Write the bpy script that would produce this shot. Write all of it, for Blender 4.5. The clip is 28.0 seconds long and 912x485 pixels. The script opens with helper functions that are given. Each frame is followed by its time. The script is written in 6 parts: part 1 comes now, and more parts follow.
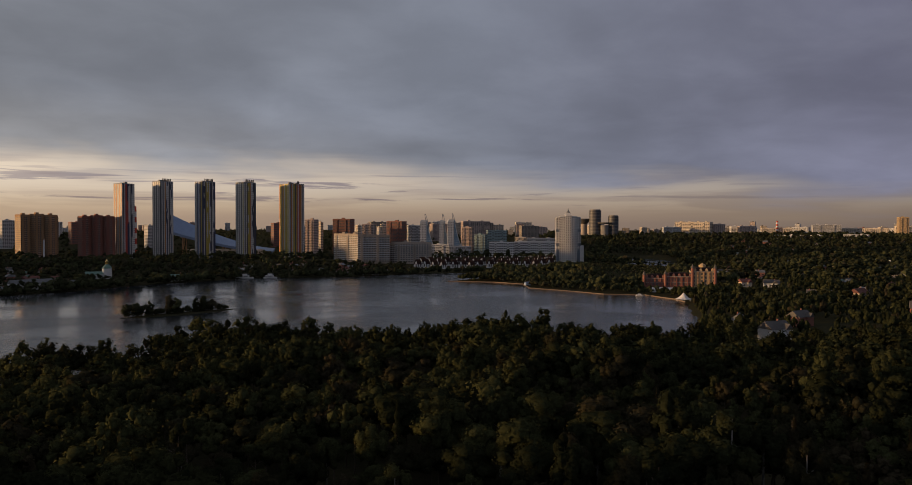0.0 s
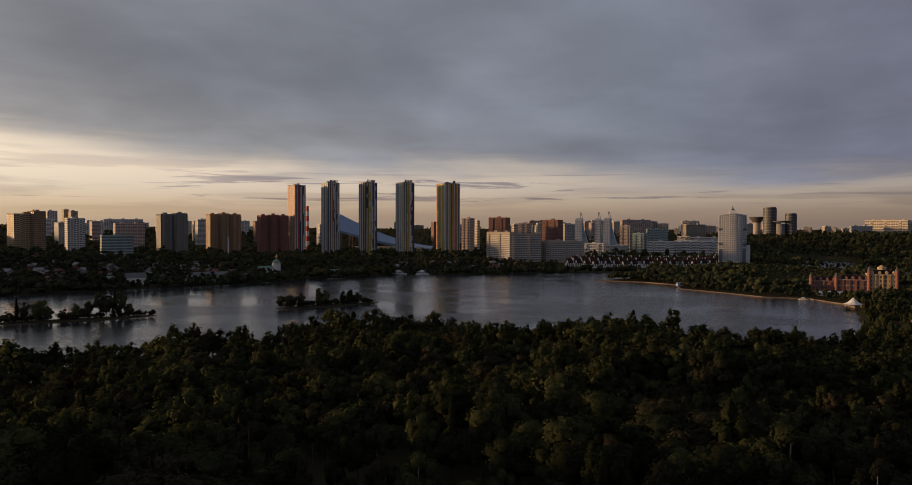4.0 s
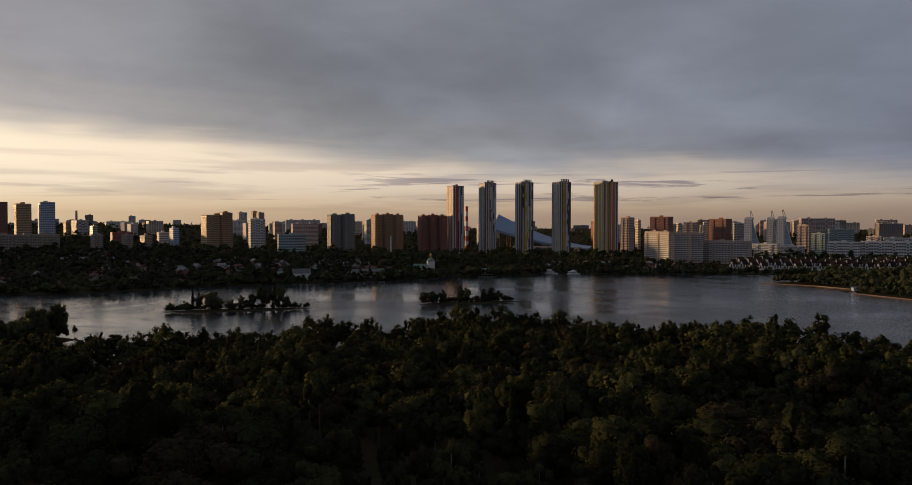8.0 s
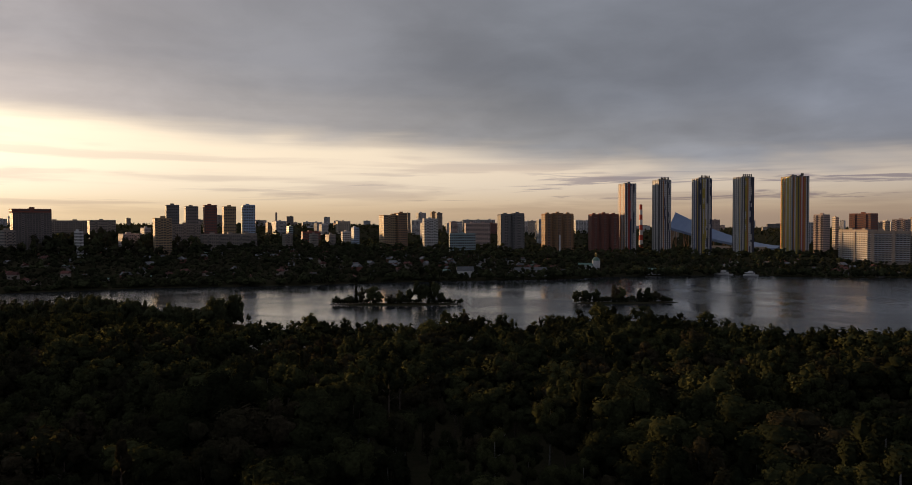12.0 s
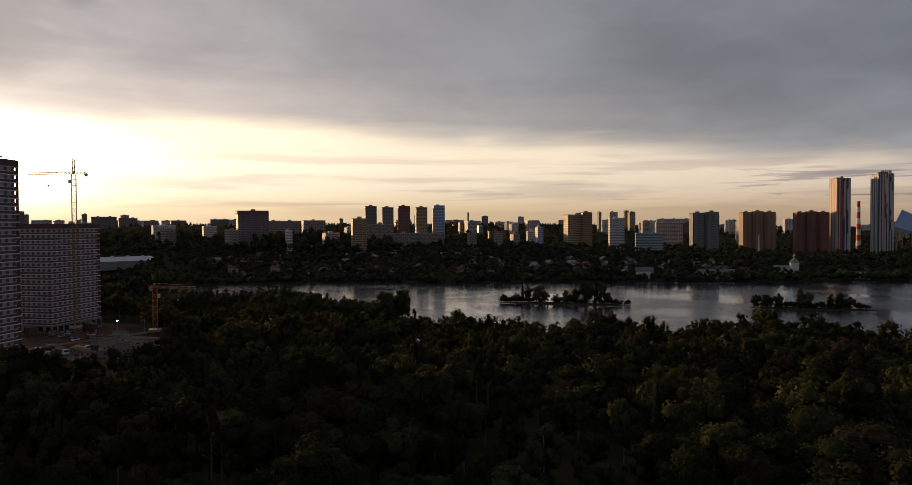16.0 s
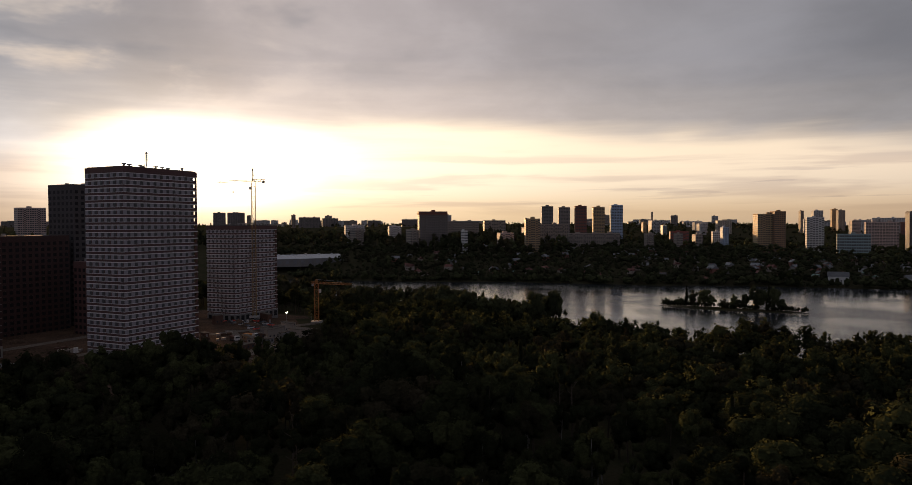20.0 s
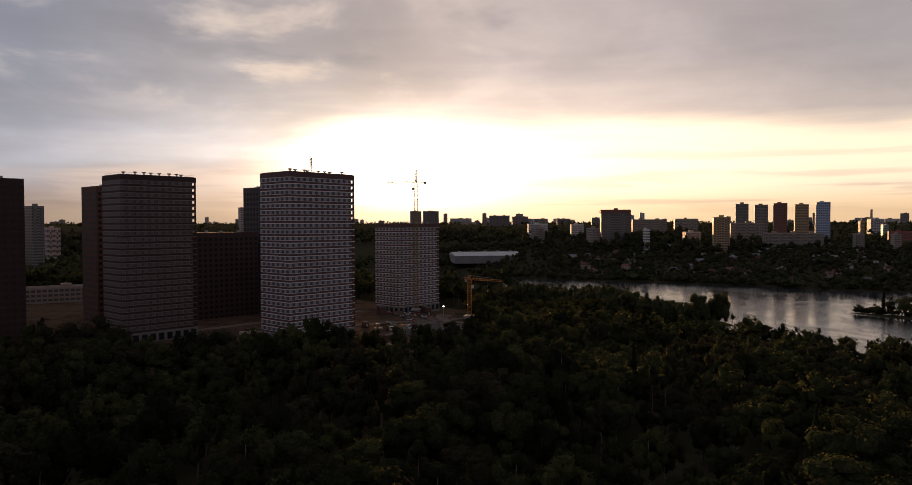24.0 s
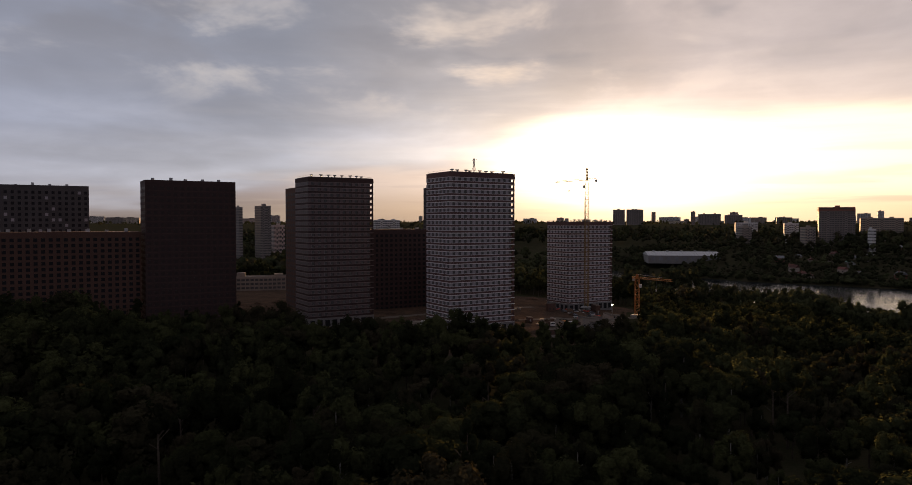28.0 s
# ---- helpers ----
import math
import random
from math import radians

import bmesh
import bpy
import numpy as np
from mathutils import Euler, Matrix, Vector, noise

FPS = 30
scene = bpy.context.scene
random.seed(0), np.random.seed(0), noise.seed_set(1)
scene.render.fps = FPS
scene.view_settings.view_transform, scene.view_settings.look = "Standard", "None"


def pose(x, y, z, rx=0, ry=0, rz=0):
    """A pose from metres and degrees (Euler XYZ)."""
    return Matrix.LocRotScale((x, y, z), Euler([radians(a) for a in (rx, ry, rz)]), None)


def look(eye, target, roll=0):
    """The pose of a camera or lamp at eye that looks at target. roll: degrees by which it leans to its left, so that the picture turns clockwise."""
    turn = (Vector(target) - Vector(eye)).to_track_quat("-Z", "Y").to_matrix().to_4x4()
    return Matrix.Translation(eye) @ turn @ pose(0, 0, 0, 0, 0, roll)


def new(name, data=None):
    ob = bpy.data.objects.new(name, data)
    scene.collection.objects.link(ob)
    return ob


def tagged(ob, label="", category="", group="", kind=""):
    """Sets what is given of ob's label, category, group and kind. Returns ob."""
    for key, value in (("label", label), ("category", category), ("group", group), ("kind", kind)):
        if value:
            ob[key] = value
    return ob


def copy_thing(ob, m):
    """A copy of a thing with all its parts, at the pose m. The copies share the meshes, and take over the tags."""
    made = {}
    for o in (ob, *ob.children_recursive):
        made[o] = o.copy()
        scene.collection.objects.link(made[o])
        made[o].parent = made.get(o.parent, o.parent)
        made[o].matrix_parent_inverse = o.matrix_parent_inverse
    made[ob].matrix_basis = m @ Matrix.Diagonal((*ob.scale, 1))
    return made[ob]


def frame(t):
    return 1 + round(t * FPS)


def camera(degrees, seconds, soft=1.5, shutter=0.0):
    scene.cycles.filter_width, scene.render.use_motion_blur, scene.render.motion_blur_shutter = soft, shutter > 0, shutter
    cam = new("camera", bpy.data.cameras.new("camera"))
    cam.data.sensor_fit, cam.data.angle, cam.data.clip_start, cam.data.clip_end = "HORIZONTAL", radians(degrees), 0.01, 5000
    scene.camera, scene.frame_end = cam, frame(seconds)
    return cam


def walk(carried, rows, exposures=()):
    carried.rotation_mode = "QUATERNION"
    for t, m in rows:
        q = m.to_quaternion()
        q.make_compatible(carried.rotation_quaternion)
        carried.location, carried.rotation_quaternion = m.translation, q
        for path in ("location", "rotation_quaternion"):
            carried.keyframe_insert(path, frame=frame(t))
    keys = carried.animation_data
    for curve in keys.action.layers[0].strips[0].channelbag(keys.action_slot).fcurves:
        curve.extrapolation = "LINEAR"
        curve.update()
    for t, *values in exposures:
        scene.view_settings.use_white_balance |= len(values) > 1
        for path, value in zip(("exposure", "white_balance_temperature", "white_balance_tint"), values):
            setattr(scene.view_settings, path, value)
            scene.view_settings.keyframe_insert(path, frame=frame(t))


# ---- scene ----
cam = camera(64.9, 28.0, soft=0.8)
# seconds, eye x y z, yaw, pitch, roll
ROWS = [
    (0, -0.01, 0.00, 71.01, 0.045, -1.309, 0.235),
    (1, 6.26, 0.18, 70.86, 3.397, -1.358, 0.307),
    (2, 12.51, 1.13, 70.48, 6.710, -1.393, 0.305),
    (3, 18.73, 2.48, 70.01, 10.009, -1.415, 0.268),
    (4, 24.89, 3.89, 69.53, 13.321, -1.422, 0.234),
    (5, 30.99, 5.23, 69.11, 16.654, -1.418, 0.214),
    (6, 36.97, 6.64, 68.75, 20.003, -1.413, 0.198),
    (7, 42.80, 8.25, 68.45, 23.361, -1.417, 0.170),
    (8, 48.46, 10.16, 68.21, 26.731, -1.437, 0.121),
    (9, 54.06, 12.43, 67.97, 30.157, -1.463, 0.057),
    (10, 59.71, 15.06, 67.70, 33.694, -1.480, -0.014),
    (11, 65.52, 18.08, 67.35, 37.393, -1.476, -0.085),
    (12, 71.51, 21.46, 66.95, 41.250, -1.452, -0.147),
    (13, 77.60, 25.13, 66.63, 45.206, -1.425, -0.198),
    (14, 83.72, 29.01, 66.51, 49.199, -1.411, -0.231),
    (15, 89.75, 33.08, 66.67, 53.176, -1.422, -0.244),
    (16, 95.54, 37.40, 67.02, 57.111, -1.446, -0.245),
    (17, 100.88, 42.10, 67.43, 60.986, -1.467, -0.243),
    (18, 105.58, 47.29, 67.77, 64.788, -1.467, -0.248),
    (19, 109.68, 52.93, 68.01, 68.533, -1.448, -0.257),
    (20, 113.38, 58.90, 68.17, 72.273, -1.428, -0.259),
    (21, 116.92, 65.03, 68.30, 76.062, -1.426, -0.243),
    (22, 120.45, 71.20, 68.42, 79.940, -1.455, -0.202),
    (23, 123.78, 77.39, 68.49, 83.898, -1.497, -0.154),
    (24, 126.62, 83.62, 68.48, 87.914, -1.531, -0.121),
    (25, 128.73, 89.89, 68.34, 91.968, -1.533, -0.124),
    (26, 130.17, 96.25, 68.10, 96.066, -1.516, -0.144),
    (27, 131.35, 102.78, 67.87, 100.247, -1.525, -0.124),
    (28, 132.70, 109.59, 67.78, 104.548, -1.608, -0.004),
]


def flown(x, y, z, yaw, pitch, roll):
    a, b = radians(yaw), radians(pitch)
    return look((x, y, z), (x - math.sin(a) * math.cos(b), y + math.cos(a) * math.cos(b), z + math.sin(b)), roll)


walk(cam, [(t, flown(*r)) for t, *r in ROWS], [(0, 0.0, 6500, 10), (16, 0.0, 6500, 10), (21, 0.10, 6800, 14), (24, 0.28, 7100, 17), (28, 0.30, 7000, 16)])

# ---- sky, sun ----
SUN_AZ, SUN_EL = radians(96.0), radians(5.0)
SUN_DIR = Vector((-math.sin(SUN_AZ) * math.cos(SUN_EL), math.cos(SUN_AZ) * math.cos(SUN_EL), math.sin(SUN_EL)))
world = bpy.data.worlds.new("evening_sky")
scene.world = world
world.use_nodes = True
wt = world.node_tree
wt.nodes.clear()


class Net:
    """Short hand for node trees: values are sockets or numbers."""

    def __init__(self, tree):
        self.t = tree

    def node(self, kind, operation=None, interpolation_type=None, data_type=None, blend_type=None, attribute_name=None):
        n = self.t.nodes.new(kind)
        if operation:
            n.operation = operation
        if interpolation_type:
            n.interpolation_type = interpolation_type
        if data_type:
            n.data_type = data_type
        if blend_type:
            n.blend_type = blend_type
        if attribute_name:
            n.attribute_name = attribute_name
        return n

    def put(self, value, socket):
        if isinstance(value, bpy.types.NodeSocket):
            self.t.links.new(value, socket)
        elif isinstance(value, (tuple, list)) and len(value) == 3 and len(socket.default_value) == 4:
            socket.default_value = (*value, 1.0)
        else:
            socket.default_value = value

    def math(self, op, a, b=0.0, c=0.0):
        n = self.node("ShaderNodeMath", operation=op)
        for v, s in zip((a, b, c), n.inputs):
            self.put(v, s)
        return n.outputs[0]

    def vec(self, op, a, b=(0, 0, 0)):
        n = self.node("ShaderNodeVectorMath", operation=op)
        self.put(a, n.inputs[0])
        self.put(b, n.inputs[1])
        return n.outputs["Value" if op in ("DOT_PRODUCT", "LENGTH") else "Vector"]

    def scaled(self, v, k):
        n = self.node("ShaderNodeVectorMath", operation="SCALE")
        self.put(v, n.inputs[0])
        self.put(k, n.inputs["Scale"])
        return n.outputs[0]

    def join(self, x, y, z):
        n = self.node("ShaderNodeCombineXYZ")
        for v, s in zip((x, y, z), n.inputs):
            self.put(v, s)
        return n.outputs[0]

    def split(self, v):
        n = self.node("ShaderNodeSeparateXYZ")
        self.put(v, n.inputs[0])
        return n.outputs

    def noise(self, v, scale, detail=4.0, rough=0.55, warp=0.0):
        n = self.node("ShaderNodeTexNoise")
        if v is not None:
            self.put(v, n.inputs["Vector"])
        for k, x in (("Scale", scale), ("Detail", detail), ("Roughness", rough), ("Distortion", warp)):
            n.inputs[k].default_value = x
        return n.outputs["Fac"]

    def step(self, v, a, b, lo=0.0, hi=1.0):
        n = self.node("ShaderNodeMapRange", interpolation_type="SMOOTHSTEP")
        for x, s in zip((v, a, b, lo, hi), n.inputs):
            self.put(x, s)
        return n.outputs[0]

    def mix(self, f, a, b, mode="MIX"):
        n = self.node("ShaderNodeMix", data_type="RGBA", blend_type=mode)
        self.put(f, n.inputs[0])
        self.put(a, n.inputs[6])
        self.put(b, n.inputs[7])
        return n.outputs[2]

    def ramp(self, f, stops):
        n = self.node("ShaderNodeValToRGB")
        e = n.color_ramp.elements
        while len(e) < len(stops):
            e.new(0.5)
        for el, (p, c) in zip(e, stops):
            el.position = p
            el.color = (c, c, c, 1) if isinstance(c, (int, float)) else (*c, 1)
        self.put(f, n.inputs[0])
        return n.outputs[0]


w = Net(wt)
azd = lambda d: d / 360 + 0.5   # a heading in degrees, as the sky maps use it
heading = w.node("ShaderNodeTexCoord").outputs["Generated"]
hx, hy, hz = w.split(heading)
azim = w.math("MULTIPLY_ADD", w.math("ARCTAN2", w.math("MULTIPLY", hx, -1.0), hy), 1 / (2 * math.pi), 0.5)   # 0.5 is north, 0.75 west
elev = w.math("MULTIPLY", w.math("ARCSINE", hz), 180 / math.pi)
flat = w.math("DIVIDE", 1.0, w.math("ADD", w.math("MAXIMUM", hz, 0.0), 0.20))
deckmap = w.join(w.math("MULTIPLY", hx, flat), w.math("MULTIPLY", hy, flat), 0.0)
streakmap = w.join(w.math("MULTIPLY", azim, 26.0), 0.0, w.math("MULTIPLY", elev, 1.0))
big = w.noise(deckmap, 0.72, 3.0, 0.5, 0.5)
small = w.noise(deckmap, 2.4, 5.0, 0.58, 0.25)
clump = w.math("MULTIPLY", w.step(w.noise(deckmap, 1.5, 4.0, 0.55, 0.2), 0.50, 0.62), w.ramp(azim, [(0.0, 0.2), (azd(66), 0.0), (azd(84), 0.45), (azd(100), 0.68), (azd(140), 0.60), (1.0, 0.2)]))
streak = w.noise(streakmap, 0.75, 4.0, 0.55, 0.3)
# lower edge of the cloud deck, in degrees
edge = w.math("MULTIPLY", 20.0, w.ramp(azim, [(0.0, 0.06), (azd(-32), 0.13), (azd(-8), 0.17), (azd(6), 0.21), (azd(32), 0.23), (azd(52), 0.34), (azd(70), 0.41), (azd(84), 0.40), (azd(97), 0.36), (azd(107), 0.22), (azd(118), 0.14), (azd(140), 0.10), (1.0, 0.06)]))
lift = w.math("ADD", elev, w.math("MULTIPLY_ADD", big, 6.0, w.math("MULTIPLY_ADD", streak, 1.5, -3.75)))
deck = w.step(w.math("SUBTRACT", lift, edge), -1.1, 1.3)
# the clear strip under the deck, warm towards the sun
strip = w.ramp(azim, [(0.0, (0.15, 0.15, 0.17)), (azd(-32), (0.165, 0.142, 0.125)), (azd(0), (0.25, 0.212, 0.178)), (azd(32), (0.36, 0.30, 0.235)), (azd(60), (0.45, 0.375, 0.28)), (azd(80), (0.57, 0.475, 0.35)), (azd(95), (0.57, 0.46, 0.34)), (azd(106), (0.27, 0.22, 0.19)), (azd(125), (0.135, 0.135, 0.15)), (1.0, (0.15, 0.15, 0.17))])
strip = w.scaled(strip, w.math("MULTIPLY", 2.0, w.step(elev, -1.0, 5.0, 0.66, 1.10)))
strip = w.mix(w.step(elev, 3.2, 0.6), strip, w.vec("MULTIPLY", strip, (1.0, 0.88, 0.72)))
band = w.math("MULTIPLY", w.step(streak, 0.47, 0.62), w.math("MULTIPLY", w.step(elev, 8.0, 4.0, 0.0, 0.45), w.step(elev, 0.4, 1.6)))
strip = w.mix(band, strip, w.vec("MULTIPLY", strip, (0.58, 0.55, 0.62)))
# a mauve bank low over the horizon away from the sun, and thin dark streaks above it
mauve = w.math("MULTIPLY", w.step(w.math("MULTIPLY_ADD", streak, 2.0, elev), 2.9, 1.2), w.ramp(azim, [(0.0, 0.6), (azd(-10), 0.7), (azd(30), 0.6), (azd(62), 0.0), (azd(118), 0.0), (azd(140), 0.6), (1.0, 0.8)]))
strip = w.mix(mauve, strip, w.vec("MULTIPLY", strip, (0.68, 0.66, 0.80)))
thin = w.noise(w.join(w.math("MULTIPLY", azim, 30.0), 0.0, w.math("MULTIPLY", elev, 1.7)), 1.0, 5.0, 0.58, 0.5)
thin = w.math("MULTIPLY", w.step(thin, 0.555, 0.63), w.math("MULTIPLY", w.step(elev, 4.6, 3.4), w.step(elev, 1.3, 2.0)))
thin = w.math("MULTIPLY", thin, w.ramp(azim, [(0.0, 0.3), (azd(-14), 0.4), (azd(4), 1.0), (azd(30), 0.9), (azd(50), 0.3), (azd(90), 0.15), (1.0, 0.3)]))
strip = w.mix(thin, strip, w.vec("MULTIPLY", strip, (0.50, 0.50, 0.62)))
# the deck itself
tone = w.ramp(azim, [(0.0, (0.22, 0.23, 0.28)), (azd(-60), (0.20, 0.20, 0.25)), (azd(-30), (0.172, 0.176, 0.245)), (azd(0), (0.185, 0.202, 0.25)), (azd(35), (0.215, 0.228, 0.262)), (azd(58), (0.255, 0.252, 0.272)), (azd(74), (0.34, 0.315, 0.325)), (azd(90), (0.43, 0.39, 0.39)), (azd(106), (0.34, 0.35, 0.39)), (azd(118), (0.245, 0.285, 0.365)), (azd(138), (0.235, 0.272, 0.355)), (1.0, (0.22, 0.23, 0.28))])
tone = w.scaled(tone, w.math("MULTIPLY", w.step(big, 0.30, 0.70, 0.76, 1.20), w.step(small, 0.3, 0.7, 0.93, 1.07)))
tone = w.scaled(tone, w.step(elev, 4.0, 24.0, 1.06, 0.94))
clump = w.math("MULTIPLY", clump, w.step(elev, 8.0, 16.0))
tone = w.mix(clump, tone, (0.175, 0.19, 0.23))
rim = w.math("MULTIPLY", w.step(w.math("SUBTRACT", lift, edge), 6.0, 0.5), w.ramp(azim, [(0.0, 0.0), (azd(-10), 0.0), (azd(35), 1.0), (1.0, 0.6)]))
tone = w.mix(rim, tone, w.vec("MULTIPLY", tone, (1.42, 1.33, 1.20)))
# breaks in the deck show the clear sky behind
clear = w.node("ShaderNodeTexSky")
clear.sky_type, clear.sun_disc, clear.sun_elevation, clear.sun_rotation, clear.altitude = "NISHITA", False, SUN_EL, -SUN_AZ, 150.0
blue = w.scaled(clear.outputs[0], 0.10)
crack = w.math("MULTIPLY", w.step(small, 0.48, 0.72), w.ramp(azim, [(0.0, 0.1), (azd(60), 0.0), (azd(84), 0.2), (azd(105), 0.6), (azd(140), 0.55), (1.0, 0.1)]))
crack = w.math("MULTIPLY", crack, w.step(elev, 7.0, 13.0))
tone = w.mix(crack, tone, w.mix(0.6, blue, (0.58, 0.56, 0.58)))
sky = w.mix(deck, strip, tone)
# sunlight spread by thin cloud round the hidden sun, wider than high
aside = w.math("MULTIPLY", w.math("SUBTRACT", azim, azd(91.5)), 360.0)
above = w.math("SUBTRACT", elev, 4.6)
ring = lambda a, b: w.math("ADD", w.math("POWER", w.math("DIVIDE", aside, a), 2.0), w.math("POWER", w.math("DIVIDE", above, b), 2.0))
core = w.math("MULTIPLY", 3.5, w.math("EXPONENT", w.math("MULTIPLY", -1.0, ring(6.5, 2.4))))
wide = w.math("MULTIPLY", 0.62, w.math("EXPONENT", w.math("MULTIPLY", -1.0, w.math("SQRT", ring(13.0, 4.2)))))
glow = w.scaled(w.join(1.0, 0.84, 0.60), w.math("MULTIPLY", w.math("ADD", core, wide), w.step(streak, 0.25, 0.7, 1.15, 0.75)))
sky = w.vec("ADD", sky, glow)
sky = w.mix(w.step(elev, -1.5, -0.2), (0.02, 0.022, 0.02), sky)
bg = w.node("ShaderNodeBackground")
w.put(sky, bg.inputs["Color"])
bg.inputs["Strength"].default_value = 1.0
wt.links.new(bg.outputs[0], w.node("ShaderNodeOutputWorld").inputs[0])

sun = new("sun", bpy.data.lights.new("sun", "SUN"))
sun.data.energy, sun.data.angle, sun.data.color = 4.3, radians(2.0), (1.0, 0.60, 0.28)
sun.matrix_world = look((0, 0, 400), Vector((0, 0, 400)) - SUN_DIR)


# ---- materials ----
def material(name, colour, rough=0.8, metal=0.0, second=None, grain=0.6, scale=1.0, bump=0.0, spec=0.3, vary=0.0):
    """A surface with stains at two scales; colour to second, by noise in metres; vary: shade from object to object."""
    m = bpy.data.materials.new(name)
    m.use_nodes = True
    n = Net(m.node_tree)
    b = m.node_tree.nodes["Principled BSDF"]
    place = n.node("ShaderNodeTexCoord").outputs["Object"]
    large = n.noise(place, 0.12 * scale, 3.0)
    fine = n.noise(place, 2.2 * scale, 4.0)
    second = second or tuple(c * 0.72 for c in colour)
    f = n.step(n.math("MULTIPLY_ADD", fine, grain, n.math("MULTIPLY", large, 1.0 - grain)), 0.36, 0.64)
    c = n.mix(f, colour, second)
    if vary:
        r = n.node("ShaderNodeObjectInfo").outputs["Random"]
        c = n.scaled(c, n.math("MULTIPLY_ADD", r, 2 * vary, 1.0 - vary))
    n.put(c, b.inputs["Base Color"])
    n.put(n.step(fine, 0.2, 0.8, max(rough - 0.1, 0.02), min(rough + 0.1, 1.0)), b.inputs["Roughness"])
    b.inputs["Metallic"].default_value = metal
    b.inputs["Specular IOR Level"].default_value = spec
    if bump:
        bm = n.node("ShaderNodeBump")
        bm.inputs["Strength"].default_value = bump
        n.put(fine, bm.inputs["Height"])
        n.put(bm.outputs[0], b.inputs["Normal"])
    return m


def leaf_material(name, dark, light, brown):
    m = bpy.data.materials.new(name)
    m.use_nodes = True
    n = Net(m.node_tree)
    b = m.node_tree.nodes["Principled BSDF"]
    tint = n.node("ShaderNodeAttribute", attribute_name="tint").outputs["Fac"]
    own = n.math("FRACT", n.math("ADD", tint, n.node("ShaderNodeObjectInfo").outputs["Random"]))
    isle = n.node("ShaderNodeNewGeometry").outputs["Random Per Island"]
    c = n.ramp(own, [(0.0, tuple(0.6 * v for v in dark)), (0.3, dark), (0.52, light), (0.75, tuple(0.7 * v for v in dark)), (1.0, brown)])
    speck = n.node("ShaderNodeTexNoise")
    speck.inputs["Scale"].default_value, speck.inputs["Detail"].default_value = 1.7, 3.0
    n.put(n.node("ShaderNodeTexCoord").outputs["Object"], speck.inputs["Vector"])
    c = n.scaled(c, n.math("MULTIPLY", n.math("MULTIPLY_ADD", isle, 0.16, 0.92), n.step(speck.outputs["Fac"], 0.30, 0.70, 0.72, 1.30)))
    n.put(c, b.inputs["Base Color"])
    b.inputs["Roughness"].default_value = 0.75
    b.inputs["Specular IOR Level"].default_value = 0.0
    # sprays of leaves shade as the rounded mass that they belong to
    turn = n.node("ShaderNodeVectorTransform")
    turn.vector_type, turn.convert_from, turn.convert_to = "NORMAL", "OBJECT", "WORLD"
    n.put(n.node("ShaderNodeAttribute", attribute_name="outward").outputs["Vector"], turn.inputs[0])
    facing = n.vec("NORMALIZE", n.vec("ADD", n.vec("ADD", n.scaled(turn.outputs[0], 0.80), n.scaled(n.node("ShaderNodeNewGeometry").outputs["Normal"], 0.15)), n.scaled(n.vec("SUBTRACT", speck.outputs["Color"], (0.5, 0.5, 0.5)), 0.9)))
    n.put(facing, b.inputs["Normal"])
    tr = n.node("ShaderNodeBsdfTranslucent")
    n.put(n.scaled(c, 1.7), tr.inputs[0])
    mx = n.node("ShaderNodeMixShader")
    mx.inputs[0].default_value = 0.24
    m.node_tree.links.new(b.outputs[0], mx.inputs[1])
    m.node_tree.links.new(tr.outputs[0], mx.inputs[2])
    m.node_tree.links.new(mx.outputs[0], m.node_tree.nodes["Material Output"].inputs[0])
    return m


LEAF = leaf_material("broad_leaves", (0.0255, 0.0295, 0.0148), (0.051, 0.055, 0.0235), (0.043, 0.036, 0.022))
# lighter copy of LEAF for river and far trees: haze put into colour
HAZE_LEAF = leaf_material("haze_lightened_leaves", (0.042, 0.047, 0.025), (0.072, 0.078, 0.038), (0.060, 0.054, 0.034))
NEEDLE = leaf_material("pine_needles", (0.018, 0.022, 0.012), (0.027, 0.031, 0.015), (0.034, 0.028, 0.016))
BARK = material("dark_bark", (0.10, 0.075, 0.055), 0.9, second=(0.05, 0.04, 0.03), scale=2.0, bump=0.4)
BIRCH = material("birch_bark", (0.24, 0.225, 0.20), 0.8, second=(0.08, 0.075, 0.07), scale=1.2, bump=0.2)
SOIL = material("forest_floor", (0.032, 0.034, 0.018), 0.95, second=(0.050, 0.043, 0.026), scale=0.5, bump=0.3, spec=0.0)
SAND = material("site_soil", (0.105, 0.068, 0.046), 0.95, second=(0.045, 0.033, 0.026), scale=0.7, bump=0.8, spec=0.0)
CONCRETE = material("concrete", (0.36, 0.35, 0.33), 0.85, second=(0.26, 0.25, 0.24), bump=0.2)
TRACK = material("worn_slab_track", (0.17, 0.145, 0.12), 0.95, second=(0.09, 0.075, 0.062), bump=0.4, spec=0.0)
STONE = material("embankment_stone", (0.20, 0.15, 0.108), 0.85, second=(0.14, 0.105, 0.08), bump=0.3)
WHITE = material("white_plaster", (0.64, 0.63, 0.61), 0.75, second=(0.50, 0.49, 0.48))
PALE = material("pale_panel", (0.50, 0.50, 0.50), 0.8, second=(0.40, 0.40, 0.41), vary=0.12)
CREAM = material("cream_panel", (0.58, 0.50, 0.40), 0.8, second=(0.47, 0.40, 0.32), vary=0.12)
